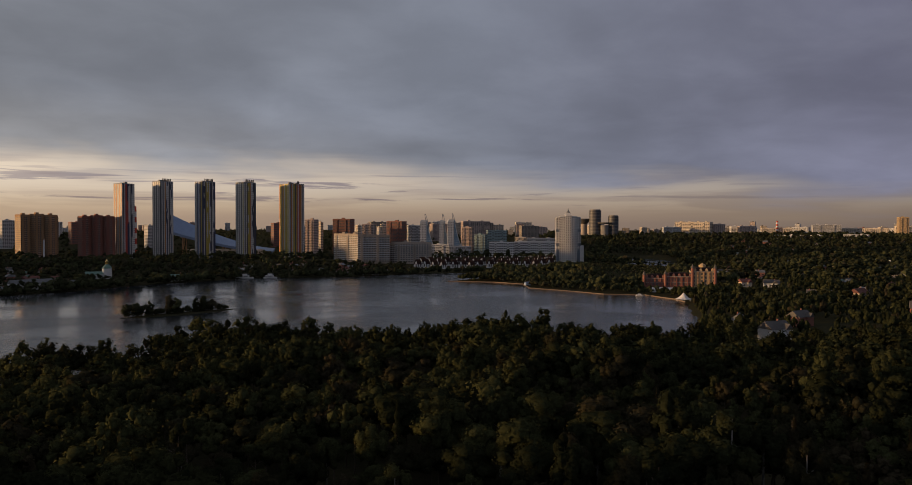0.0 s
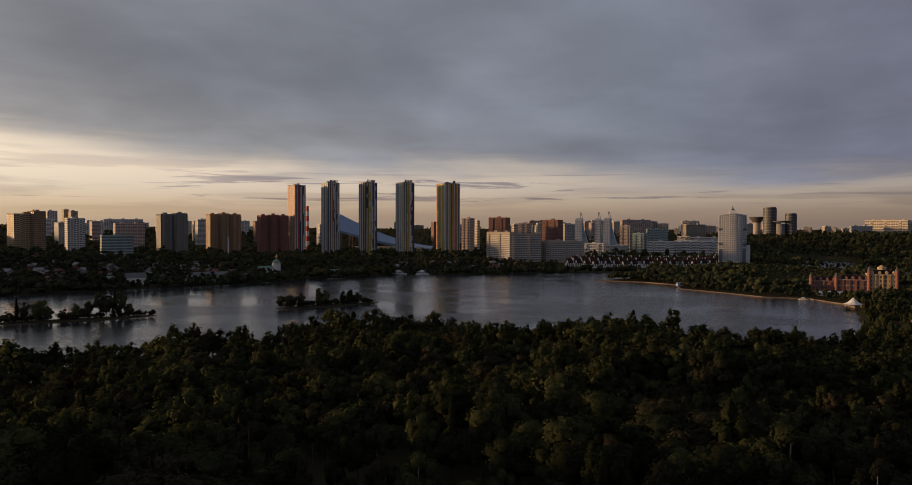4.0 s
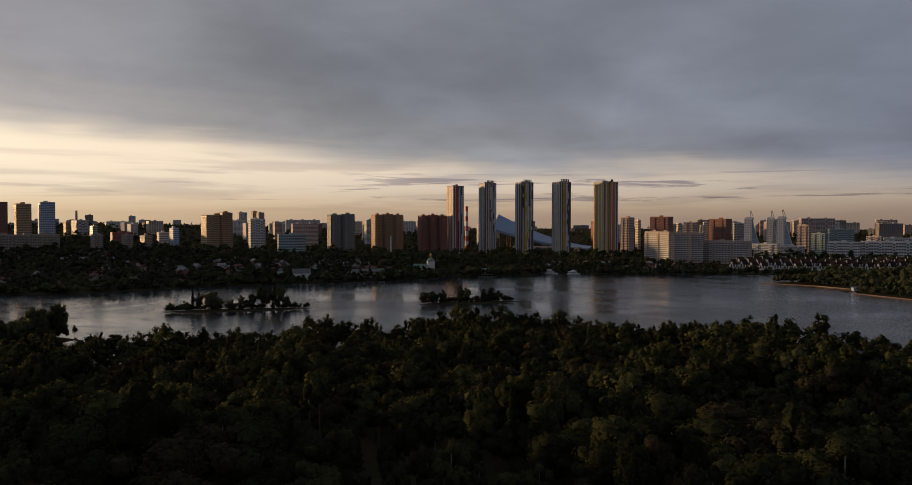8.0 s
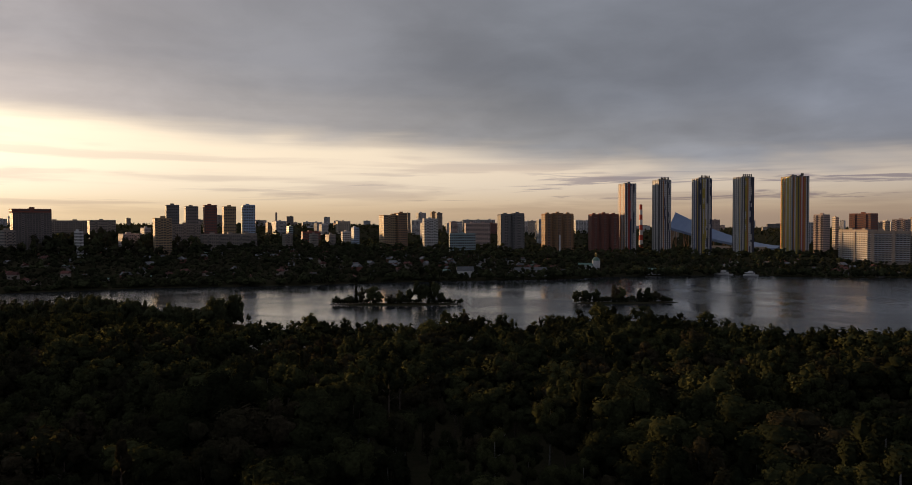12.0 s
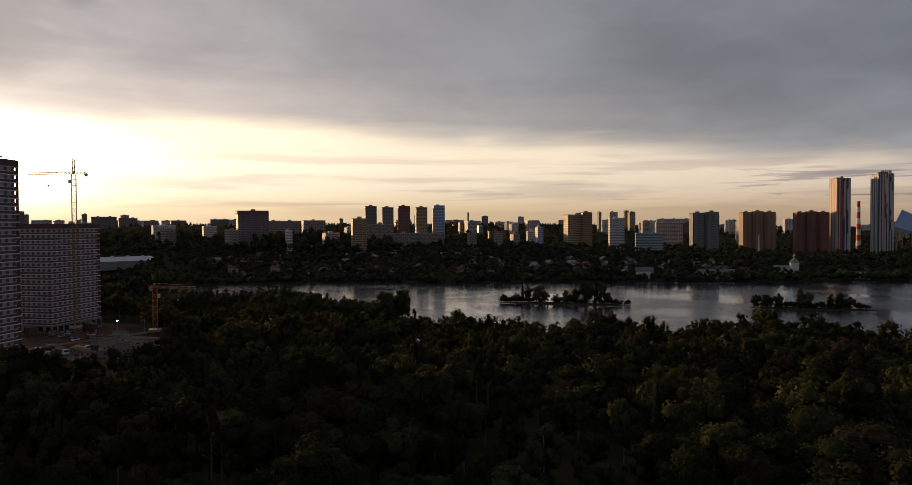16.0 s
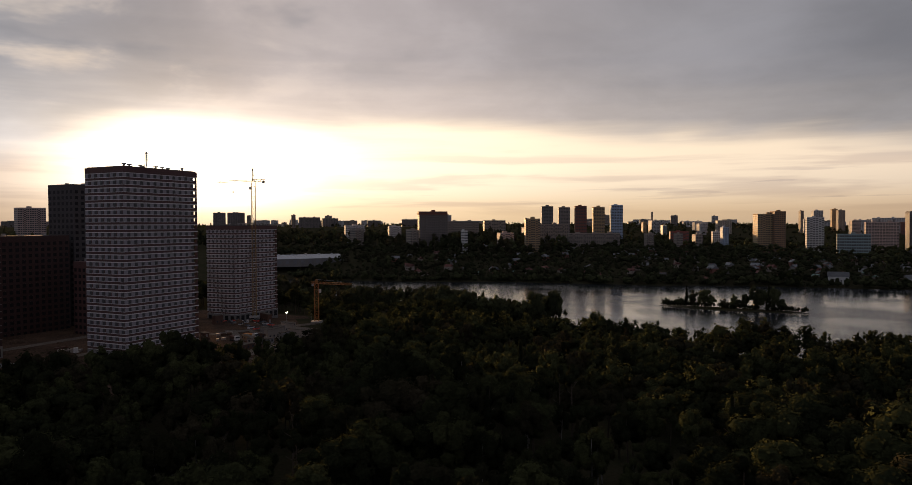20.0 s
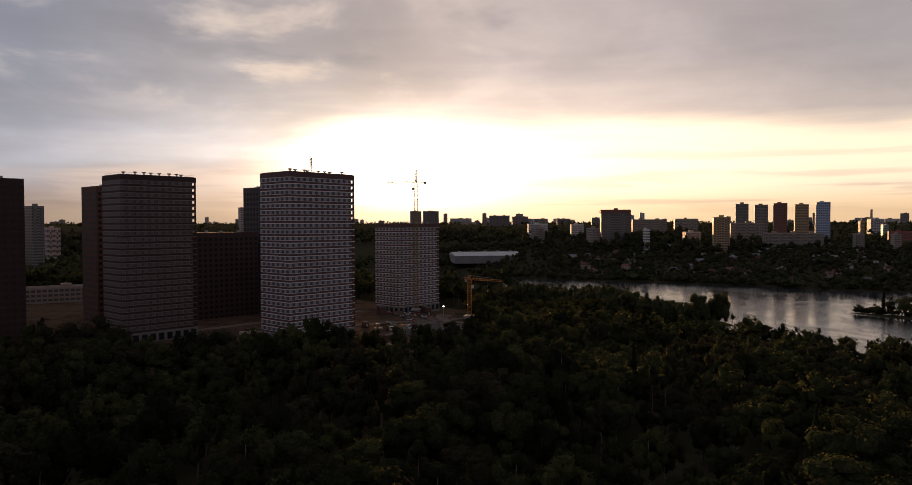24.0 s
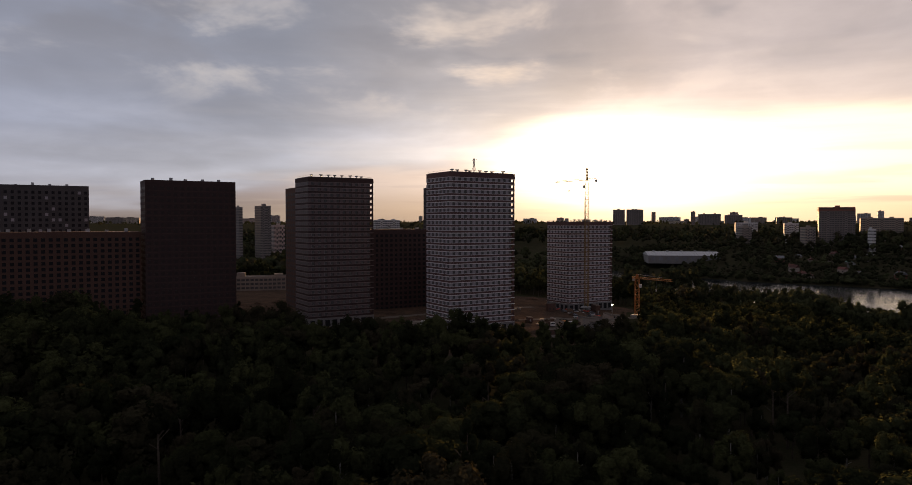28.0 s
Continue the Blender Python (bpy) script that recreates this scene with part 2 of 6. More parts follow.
PINK = material("pink_panel", (0.48, 0.38, 0.34), 0.8, second=(0.38, 0.30, 0.27), vary=0.12)
TAN = material("tan_panel", (0.34, 0.29, 0.24), 0.85, second=(0.26, 0.22, 0.19), vary=0.15)
OCHRE = material("ochre_brick", (0.46, 0.33, 0.18), 0.85, second=(0.37, 0.26, 0.15))
RED = material("red_brick", (0.26, 0.115, 0.085), 0.85, second=(0.19, 0.085, 0.065))
REDFLAT = material("red_cladding", (0.28, 0.09, 0.07), 0.6)
BROWN = material("brown_brick", (0.36, 0.22, 0.12), 0.85, second=(0.28, 0.17, 0.095))
MAROON = material("maroon_brick", (0.25, 0.10, 0.075), 0.85, second=(0.19, 0.08, 0.06))
GREY = material("grey_panel", (0.22, 0.21, 0.20), 0.85, second=(0.16, 0.155, 0.15))
TEAL = material("teal_glazing", (0.27, 0.36, 0.36), 0.4, second=(0.21, 0.29, 0.30), spec=0.6)
BLUEWHITE = material("blue_white_panel", (0.42, 0.52, 0.64), 0.7, second=(0.30, 0.40, 0.55))
# dull panel; on backlit blocks the dark tone is shade put into colour
DUSK = material("dull_and_backlit_panel", (0.26, 0.23, 0.21), 0.85, vary=0.15)
GLASS = material("tower_glass", (0.16, 0.19, 0.23), 0.25, metal=0.3, second=(0.11, 0.13, 0.17), spec=0.7)
PANE = material("window_glass", (0.035, 0.04, 0.045), 0.12, second=(0.06, 0.065, 0.07), spec=0.8, scale=0.5)
PANE_SOFT = material("window_glass_far", (0.05, 0.051, 0.054), 0.45, second=(0.09, 0.088, 0.087), spec=0.3, scale=0.4)
PANE_DARK = material("dark_window_glass", (0.012, 0.012, 0.014), 0.4, second=(0.02, 0.02, 0.022), spec=0.12, scale=0.4)
# browner panes: a dull reflection near the wall's tone, put into colour
PANE_DIM = material("reflection_toned_window_glass", (0.034, 0.026, 0.025), 0.4, second=(0.045, 0.034, 0.032), spec=0.15, scale=0.4)
ROOF_DARK = material("dark_roofing", (0.07, 0.065, 0.062), 0.85, second=(0.11, 0.10, 0.095))
ROOF_MAROON = material("dark_maroon_roofing", (0.026, 0.015, 0.014), 0.9, second=(0.036, 0.022, 0.02), spec=0.1)
ROOF_RED = material("red_roof_tiles", (0.12, 0.048, 0.038), 0.8, second=(0.09, 0.036, 0.03), vary=0.4)
ROOF_GREY = material("grey_metal_roof", (0.15, 0.155, 0.16), 0.6, second=(0.10, 0.105, 0.11), vary=0.45)
ROOF_GREEN = material("green_metal_roof", (0.13, 0.22, 0.18), 0.55)
SITE_BRICK = material("plum_brick_cladding", (0.135, 0.074, 0.068), 0.85, second=(0.10, 0.056, 0.052))
SITE_DARK = material("dark_brick_cladding", (0.062, 0.037, 0.034), 0.85, second=(0.046, 0.028, 0.026))
SITE_BROWN = material("brown_brick_cladding", (0.105, 0.056, 0.041), 0.85, second=(0.085, 0.046, 0.034))
SITE_BAND = material("dark_brick_band", (0.078, 0.046, 0.041), 0.85)
SITE_GREY = material("grey_brick_cladding", (0.085, 0.078, 0.080), 0.85)
STRIPE = material("white_brick_band", (0.78, 0.75, 0.73), 0.8, second=(0.66, 0.63, 0.61))
SAIL = material("pale_sail_glass", (0.22, 0.32, 0.40), 0.25, second=(0.15, 0.23, 0.31), spec=0.7)
STRIPE_DIM = material("grey_brick_band", (0.24, 0.20, 0.19), 0.8)
PANEL_AND_GLINT = material("pale_panel_and_glint", (0.33, 0.315, 0.335), 0.6, second=(0.25, 0.24, 0.255))
BALCONY_DIM = material("dull_infill_panel", (0.155, 0.120, 0.123), 0.6, second=(0.10, 0.077, 0.08))
STEEL = material("galvanised_steel", (0.40, 0.40, 0.40), 0.5, metal=0.7)
CRANE_Y = material("yellow_crane_paint", (0.24, 0.15, 0.05), 0.6, second=(0.18, 0.11, 0.04))
CRANE_O = material("orange_crane_paint", (0.36, 0.15, 0.04), 0.6, second=(0.28, 0.12, 0.035))
P_RED = material("red_facade_panel", (0.50, 0.07, 0.045), 0.6)
P_ORANGE = material("orange_facade_panel", (0.55, 0.22, 0.05), 0.6)
P_YELLOW = material("yellow_facade_panel", (0.50, 0.38, 0.06), 0.6)
P_NAVY = material("navy_facade_panel", (0.035, 0.045, 0.10), 0.6)
P_BLUE = material("blue_facade_panel", (0.10, 0.17, 0.36), 0.6)
P_GREY = material("grey_facade_panel", (0.21, 0.215, 0.23), 0.6)
P_DARK = material("dark_glazed_strip", (0.055, 0.058, 0.068), 0.5, spec=0.4)
SLOPE_BLUE = material("blue_sheet_roof", (0.20, 0.27, 0.40), 0.45, metal=0.2, second=(0.16, 0.22, 0.34))
GOLD = material("gilded_metal", (0.75, 0.52, 0.18), 0.25, metal=1.0)


def glowing(name, colour, strength):
    m = bpy.data.materials.new(name)
    m.use_nodes = True
    b = m.node_tree.nodes["Principled BSDF"]
    b.inputs["Emission Color"].default_value = (*colour, 1)
    b.inputs["Emission Strength"].default_value = strength
    return m


LAMP = glowing("lit_lamp", (1.0, 0.85, 0.6), 14.0)


def water_material():
    m = bpy.data.materials.new("river_water")
    m.use_nodes = True
    n = Net(m.node_tree)
    b = m.node_tree.nodes["Principled BSDF"]
    place = n.node("ShaderNodeTexCoord").outputs["Object"]
    b.inputs["Base Color"].default_value = (0.018, 0.022, 0.026, 1)
    b.inputs["IOR"].default_value = 1.33
    patches = n.noise(n.vec("MULTIPLY", place, (0.8, 1.0, 1.0)), 0.012, 4.0, 0.62, 0.8)
    n.put(n.step(patches, 0.35, 0.65, 0.10, 0.19), b.inputs["Roughness"])
    ripples = n.noise(place, 0.55, 3.0, 0.6)
    swell = n.noise(n.vec("MULTIPLY", place, (0.06, 0.10, 0.1)), 1.0, 2.0)
    bump = n.node("ShaderNodeBump")
    bump.inputs["Distance"].default_value = 0.4
    breeze = n.step(n.split(place)[0], -450.0, 60.0, 0.55, 2.5)   # calmer in the western reach
    n.put(n.math("MULTIPLY", breeze, n.step(patches, 0.36, 0.64, 0.12, 0.60)), bump.inputs["Strength"])
    n.put(n.math("MULTIPLY_ADD", swell, 1.5, ripples), bump.inputs["Height"])
    n.put(bump.outputs[0], b.inputs["Normal"])
    return m


WATER = water_material()


# ---- mesh helpers ----
class Mesh:
    """Collects faces; each box, quad or prism is one island."""

    def __init__(self):
        self.v, self.f, self.m = [], [], []

    def face(self, pts, mat=0):
        k = len(self.v)
        self.v += [tuple(p) for p in pts]
        self.f.append(tuple(range(k, k + len(pts))))
        self.m.append(mat)

    def box(self, x, y, z, sx, sy, sz, rot=0.0, mat=0, top=1.0):
        """Centre of the base, sizes; top: how far the upper face tapers."""
        c, s = math.cos(rot), math.sin(rot)
        k = len(self.v)
        for zz, q in ((z, 1.0), (z + sz, top)):
            for i, j in ((-1, -1), (1, -1), (1, 1), (-1, 1)):
                a, b = i * sx / 2 * q, j * sy / 2 * q
                self.v.append((x + a * c - b * s, y + a * s + b * c, zz))
        for q in ((3, 2, 1, 0), (4, 5, 6, 7), (0, 1, 5, 4), (1, 2, 6, 5), (2, 3, 7, 6), (3, 0, 4, 7)):
            self.f.append(tuple(k + i for i in q))
            self.m.append(mat)
        return self

    def tube(self, rings, n=10, mat=0, cap=True):
        """rings: (x, y, z, radius) along the tube, upright circles."""
        k = len(self.v)
        for x, y, z, r in rings:
            self.v += [(x + r * math.cos(2 * math.pi * i / n), y + r * math.sin(2 * math.pi * i / n), z) for i in range(n)]
        for j in range(len(rings) - 1):
            for i in range(n):
                a, b = k + j * n + i, k + j * n + (i + 1) % n
                self.f.append((a, b, b + n, a + n))
                self.m.append(mat)
        if cap:
            self.f += [tuple(range(k + n - 1, k - 1, -1)), tuple(range(k + (len(rings) - 1) * n, k + len(rings) * n))]
            self.m += [mat, mat]
        return self

    def beam(self, a, b, r, mat=0):
        a, b = Vector(a), Vector(b)
        q = (b - a).to_track_quat("Z", "Y")
        u, v = q @ Vector((r, 0, 0)), q @ Vector((0, r, 0))
        k = len(self.v)
        for p in (a, b):
            self.v += [tuple(p + u + v), tuple(p - u + v), tuple(p - u - v), tuple(p + u - v)]
        for i in range(4):
            j = (i + 1) % 4
            self.f.append((k + i, k + j, k + 4 + j, k + 4 + i))
            self.m.append(mat)
        return self

    def gable(self, x, y, z, sx, sy, h, over=0.4, mat=0):
        """A ridge roof along x."""
        a, b, k = sx / 2 + over, sy / 2 + over, len(self.v)
        self.v += [(x - a, y - b, z), (x + a, y - b, z), (x + a, y + b, z), (x - a, y + b, z), (x - a, y, z + h), (x + a, y, z + h)]
        for q in ((0, 1, 5, 4), (2, 3, 4, 5), (0, 4, 3), (1, 2, 5), (3, 2, 1, 0)):
            self.f.append(tuple(k + i for i in q))
            self.m.append(mat)
        return self

    def data(self, name, *mats):
        me = bpy.data.meshes.new(name)
        me.from_pydata(self.v, [], self.f)
        for m in mats:
            me.materials.append(m)
        if len(mats) > 1:
            me.polygons.foreach_set("material_index", self.m)
        return me


def part(name, mesh, mats, parent, label="", kind=""):
    """Links a mesh as one object under a thing or a part."""
    if isinstance(mesh, Mesh):
        mesh = mesh.data(name, *(mats if isinstance(mats, (tuple, list)) else (mats,)))
    ob = new(name, mesh)
    ob.parent = parent
    return tagged(ob, label, kind=kind)


def thing(name, x, y, z, rot, label, category, group="", kind=""):
    ob = new(name)
    ob.matrix_basis = pose(x, y, z, 0, 0, rot)
    return tagged(ob, label, category, group, kind)


def big_mesh(name, verts, faces, mats, tint=None, smooth=False, out=None):
    """A large mesh from arrays; faces are all quads or all triangles."""
    me = bpy.data.meshes.new(name)
    n, k = faces.shape
    me.vertices.add(len(verts))
    me.vertices.foreach_set("co", verts.astype(np.float32).ravel())
    me.loops.add(n * k)
    me.loops.foreach_set("vertex_index", faces.astype(np.int32).ravel())
    me.polygons.add(n)
    me.polygons.foreach_set("loop_start", np.arange(0, n * k, k, dtype=np.int32))
    for m in mats:
        me.materials.append(m)
    if tint is not None:
        me.attributes.new("tint", "FLOAT", "POINT").data.foreach_set("value", tint.astype(np.float32))
    if out is not None:
        me.attributes.new("outward", "FLOAT_VECTOR", "POINT").data.foreach_set("vector", out.astype(np.float32).ravel())
    me.update(calc_edges=True)
    if smooth:
        me.polygons.foreach_set("use_smooth", np.ones(n, bool))
    return me


# ---- land and river ----
NEAR_SHORE = [(216, 675), (196, 600), (180, 530), (150, 455), (112, 418), (58, 424), (5, 434), (-32, 418), (-72, 414), (-120, 398), (-152, 384), (-172, 340), (-192, 316), (-206, 292), (-224, 264), (-248, 240), (-296, 238), (-332, 262), (-336, 288), (-385, 284), (-428, 254), (-480, 226), (-560, 165), (-650, 95), (-760, 10)]
FAR_SHORE = [(-900, 60), (-820, 140), (-745, 228), (-712, 290), (-690, 350), (-637, 433), (-574, 504), (-534, 598), (-505, 632), (-445, 709), (-400, 766), (-371, 842), (-315, 902), (-276, 962), (-208, 972), (-147, 988), (-80, 1047), (5, 1080), (70, 1085), (60, 1010), (-11, 920), (48, 905), (82, 878), (84, 822), (129, 780), (155, 750), (196, 743), (214, 700)]
INLET = [(329, 1529), (340, 1346), (359, 1225), (436, 1388), (446, 1535), (405, 1610), (357, 1666)]
POND = [(-496, 165), (-478, 180), (-470, 172), (-486, 158)]
HALL = (-874, 160)
SITE = [(-128, -260), (-150, -130), (-165, -60), (-128, 0), (-146, 48), (-170, 75), (-208, 94), (-255, 106), (-305, 104), (-390, 114), (-430, 60), (-430, -60), (-400, -180), (-330, -300)]


def shore_distance(pts, poly):
    """Metres to a closed line; negative inside."""
    p = np.asarray(pts, float)
    a = np.array(poly, float)
    b = np.roll(a, -1, 0)
    best, inside = np.full(len(p), 1e9), np.zeros(len(p), bool)
    for (ax, ay), (bx, by) in zip(a, b):
        dx, dy = bx - ax, by - ay
        t = np.clip(((p[:, 0] - ax) * dx + (p[:, 1] - ay) * dy) / (dx * dx + dy * dy), 0, 1)
        best = np.minimum(best, np.hypot(p[:, 0] - ax - t * dx, p[:, 1] - ay - t * dy))
        cross = (ay > p[:, 1]) != (by > p[:, 1])
        inside ^= cross & (p[:, 0] < ax + (p[:, 1] - ay) / (dy if dy else 1e-9) * dx)
    return np.where(inside, -best, best)


def ease(v, a, b):
    t = np.clip((v - a) / (b - a), 0, 1)
    return t * t * (3 - 2 * t)


def rolling(x, y):
    return np.sin(x * 0.011 + 1.3) * np.cos(y * 0.013) + 0.6 * np.sin(x * 0.031 + y * 0.027)


def ground_z(pts):
    p = np.asarray(pts, float).reshape(-1, 2)
    x, y = p[:, 0], p[:, 1]
    d = np.minimum(np.minimum(shore_distance(p, NEAR_SHORE + FAR_SHORE), shore_distance(p, INLET)), shore_distance(p, POND))
    r, az = np.hypot(x, y), np.degrees(np.arctan2(-x, y))
    near = (x * 0.45 + y * 0.89 < 480) & (az < 150) & (r < 700) & (x > -560)
    west = ease(az, 25, 60) * (1 - ease(az, 150, 178))
    top = np.where(near, 12.5 * ease(d, 0, 230), 9.0 * ease(d, 0, 200))
    z = 0.5 + top + ease(r, 650, 1300) * 26 * west * ~near + ease(r, 1500, 2300) * 26 + ease(r, 2300, 4500) * 6
    z += ease(az, -8, -16) * (1 - ease(az, -60, -80)) * ease(r, 1250, 2100) * 8
    z += rolling(x, y) * 0.8 * ease(d, 30, 150) + rolling(x * 0.3, y * 0.3) * 2.5 * ease(r, 1800, 3000)
    z += 10.5 * (1 - ease(np.hypot(x - HALL[0], y - HALL[1]), 75, 190)) * ease(d, 10, 70)
    return np.where(d > 4, z, np.clip(d * 0.22 - 0.0, -3.0, 0.9))


def gz(x, y):
    return float(ground_z([(x, y)])[0])


def axis(lo, hi):
    return np.concatenate([np.linspace(-4700, lo, 26)[:-1], np.arange(lo, hi, 11.0), np.linspace(hi, 4700, 26)])


gx, gy = axis(-960, 560), axis(-300, 1720)
GX, GY = np.meshgrid(gx, gy)
flatpts = np.stack([GX.ravel(), GY.ravel()], 1)
heights = ground_z(flatpts)
cols = len(gx)
ii = (np.arange(len(gy) - 1)[:, None] * cols + np.arange(cols - 1)[None]).ravel()
ground = new("ground", big_mesh("ground", np.column_stack([flatpts, heights]), np.column_stack([ii, ii + 1, ii + cols + 1, ii + cols]), [SOIL], smooth=True))
tagged(ground, "dark green and brown wooded ground sloping to the river", "ground", kind="structure")
river = new("water", Mesh().box(-200, 700, -0.6, 2400, 2200, 0.6).data("water", WATER))
tagged(river, "calm grey river water reflecting the evening sky", "water", kind="structure")


# ---- far buildings ----
def window_grid(w, d, z0, h, storeys, bays, wide=0.76, tall=0.52, faces="fblr", out=0.06, skip=0.0):
    """All the small panes of a far block, set proud of its walls."""
    m = Mesh()
    sh, pitch = h / storeys, w / bays
    side = max(1, round(d / pitch))
    for face in faces:
        n, length = (bays, w) if face in "fb" else (side, d)
        p = length / n
        for i in range(n):
            a = -length / 2 + (i + 0.5) * p
            for k in range(storeys):
                if skip and random.random() < skip:
                    continue
                lo, hi, q = z0 + sh * (k + 0.28), z0 + sh * (k + 0.28 + tall), p * wide / 2
                if face == "f":
                    m.face([(a - q, -d / 2 - out, lo), (a + q, -d / 2 - out, lo), (a + q, -d / 2 - out, hi), (a - q, -d / 2 - out, hi)])
                elif face == "b":
                    m.face([(a + q, d / 2 + out, lo), (a - q, d / 2 + out, lo), (a - q, d / 2 + out, hi), (a + q, d / 2 + out, hi)])
                elif face == "l":
                    m.face([(-w / 2 - out, a + q, lo), (-w / 2 - out, a - q, lo), (-w / 2 - out, a - q, hi), (-w / 2 - out, a + q, hi)])
                else:
                    m.face([(w / 2 + out, a - q, lo), (w / 2 + out, a + q, lo), (w / 2 + out, a + q, hi), (w / 2 + out, a - q, hi)])
    return m


def roof_kit(ob, w, d, h, wall, machine=True):
    """Parapet, roof sheet and stair heads."""
    m = Mesh()
    for s in (-1, 1):
        m.box(0, s * (d / 2 - 0.2), h, w, 0.4, 0.9).box(s * (w / 2 - 0.2), 0, h, 0.4, d - 0.8, 0.9)
    part("parapet", m, wall, ob)
    part("roof", Mesh().box(0, 0, h, w - 0.9, d - 0.9, 0.25), ROOF_DARK, ob)
    if machine:
        for i in range(max(1, int(w // 26))):
            x = (i + 0.5) * w / max(1, int(w // 26)) - w / 2 + random.uniform(-2, 2)
            part("stair_head", Mesh().box(x, random.uniform(-0.1, 0.1) * d, h + 0.25, min(6.5, w * 0.3), min(5, d * 0.35), random.uniform(2.4, 3.4)), wall, ob)


def block(x, y, rot, w, d, top, wall, storeys, bays, label, stacks=True, base=None):
    """A far apartment or office block up to the height top."""
    z0 = (gz(x, y) if base is None else base) - 1.5
    h = top - z0
    ob = thing("apartment_block", x, y, z0, rot, label, "building")
    part("wall", Mesh().box(0, 0, 0, w, d, h), wall, ob)
    part("glazing", window_grid(w, d, 2.0, h - 2.4, storeys, bays, faces="flr"), PANE_SOFT, ob, "small dark windows in rows", "stuff")
    roof_kit(ob, w, d, h, wall)
    if stacks and bays >= 6:
        for k in range(max(2, bays // 5)):
            a = -w / 2 + (k + 0.5) * w / max(2, bays // 5)
            m = Mesh().box(a, -d / 2 - 0.5, 3, w / bays * 0.9, 1.0, h - 4)
            for s in range(storeys):
                m.box(a, -d / 2 - 1.06, 3.6 + (h - 5) / storeys * s, w / bays * 0.8, 0.1, (h - 5) / storeys * 0.5, mat=1)
            part("loggia_column", m, (wall, PANE_SOFT), ob)
    return ob


PANELS = {"w": WHITE, "g": P_GREY, "r": P_RED, "o": P_ORANGE, "y": P_YELLOW, "n": P_NAVY, "b": P_BLUE, "d": P_DARK}


def colour_tower(x, y, rot, w, d, top, front, side, label, sign=0):
    """A slim tower clad in coloured strips with ragged, stepped ends; front and side name the strips from left to right."""
    z0 = gz(x, y) - 1.5
    h, storeys = top - z0, 40
    sh = (h - 2) / storeys
    ob = thing("residential_tower", x, y, z0, rot, label, "skyscraper", "coloured towers on the far bank")
    part("wall", Mesh().box(0, 0, 0, w, d, h), P_GREY, ob)
    sheets, panes = {}, Mesh()
    for face, pattern in (("f", front), ("l", side), ("r", side[::-1]), ("b", front[::-1])):
        length = w if face in "fb" else d
        n = len(pattern)
        p = length / n
        ends = [random.randint(0, storeys) for _ in pattern]
        for i, c in enumerate(pattern):
            a = -length / 2 + (i + 0.5) * p
            for k in range(storeys):
                cc = c
                if c.isupper():
                    # ragged patches of colour on white or navy
                    patch = math.sin(k * 0.21 + i * 1.9) + 0.6 * math.sin(k * 0.83 + i * 3.1) + 1.6 * (ends[i] / storeys - k / storeys) * (-1 if i % 2 else 1)
                    cc = c.lower() if patch > 0 else ("w" if c in "NYB" else "n")
                m = sheets.setdefault(cc, Mesh())
                lo, hi = 1.5 + sh * k, 1.5 + sh * (k + 1)
                q = p / 2
                for mm, z1, z2, qq, o in ((m, lo, hi, q, 0.12), (panes, lo + sh * 0.28, lo + sh * 0.68, q * 0.50, 0.2)):
                    if face == "f":
                        mm.face([(a - qq, -d / 2 - o, z1), (a + qq, -d / 2 - o, z1), (a + qq, -d / 2 - o, z2), (a - qq, -d / 2 - o, z2)])
                    elif face == "b":
                        mm.face([(a + qq, d / 2 + o, z1), (a - qq, d / 2 + o, z1), (a - qq, d / 2 + o, z2), (a + qq, d / 2 + o, z2)])
                    elif face == "l":
                        mm.face([(-w / 2 - o, a + qq, z1), (-w / 2 - o, a - qq, z1), (-w / 2 - o, a - qq, z2), (-w / 2 - o, a + qq, z2)])
                    else:
                        mm.face([(w / 2 + o, a - qq, z1), (w / 2 + o, a + qq, z1), (w / 2 + o, a + qq, z2), (w / 2 + o, a - qq, z2)])
    for c, m in sheets.items():
        part("cladding", m, PANELS[c], ob, "coloured cladding panels in strips", "stuff")
    part("glazing", panes, PANE_SOFT, ob, "small dark windows in rows", "stuff")
    roof_kit(ob, w, d, h, P_GREY, False)
    for i in range(3):
        part("stair_head", Mesh().box(random.uniform(-0.3, 0.3) * w, random.uniform(-0.2, 0.2) * d, h + 0.25, 5, 4, random.uniform(2, 4)), P_GREY, ob)
    if sign:
        board = part("roof_sign", Mesh().box(0, -d / 2 + 1.2, h + 1.0, w * 0.72, 0.2, 0.3), STEEL, ob, "rooftop letters on a steel frame, seen as dark bars")
        for i in range(sign):
            a = (i + 0.5) / sign * w * 0.7 - w * 0.35
            m = Mesh()
            m.box(a, -d / 2 + 1.2, h + 1.3, w * 0.7 / sign * 0.34, 0.5, 4.6).box(a + w * 0.24 / sign, -d / 2 + 1.2, h + 1.3, w * 0.7 / sign * 0.30, 0.5, 4.6)
            m.box(a + w * 0.1 / sign, -d / 2 + 1.2, h + random.choice((1.5, 3.4, 4.7)), w * 0.3 / sign, 0.3, 1.2)
            part("sign_bar", m, ROOF_DARK, board)
    return ob


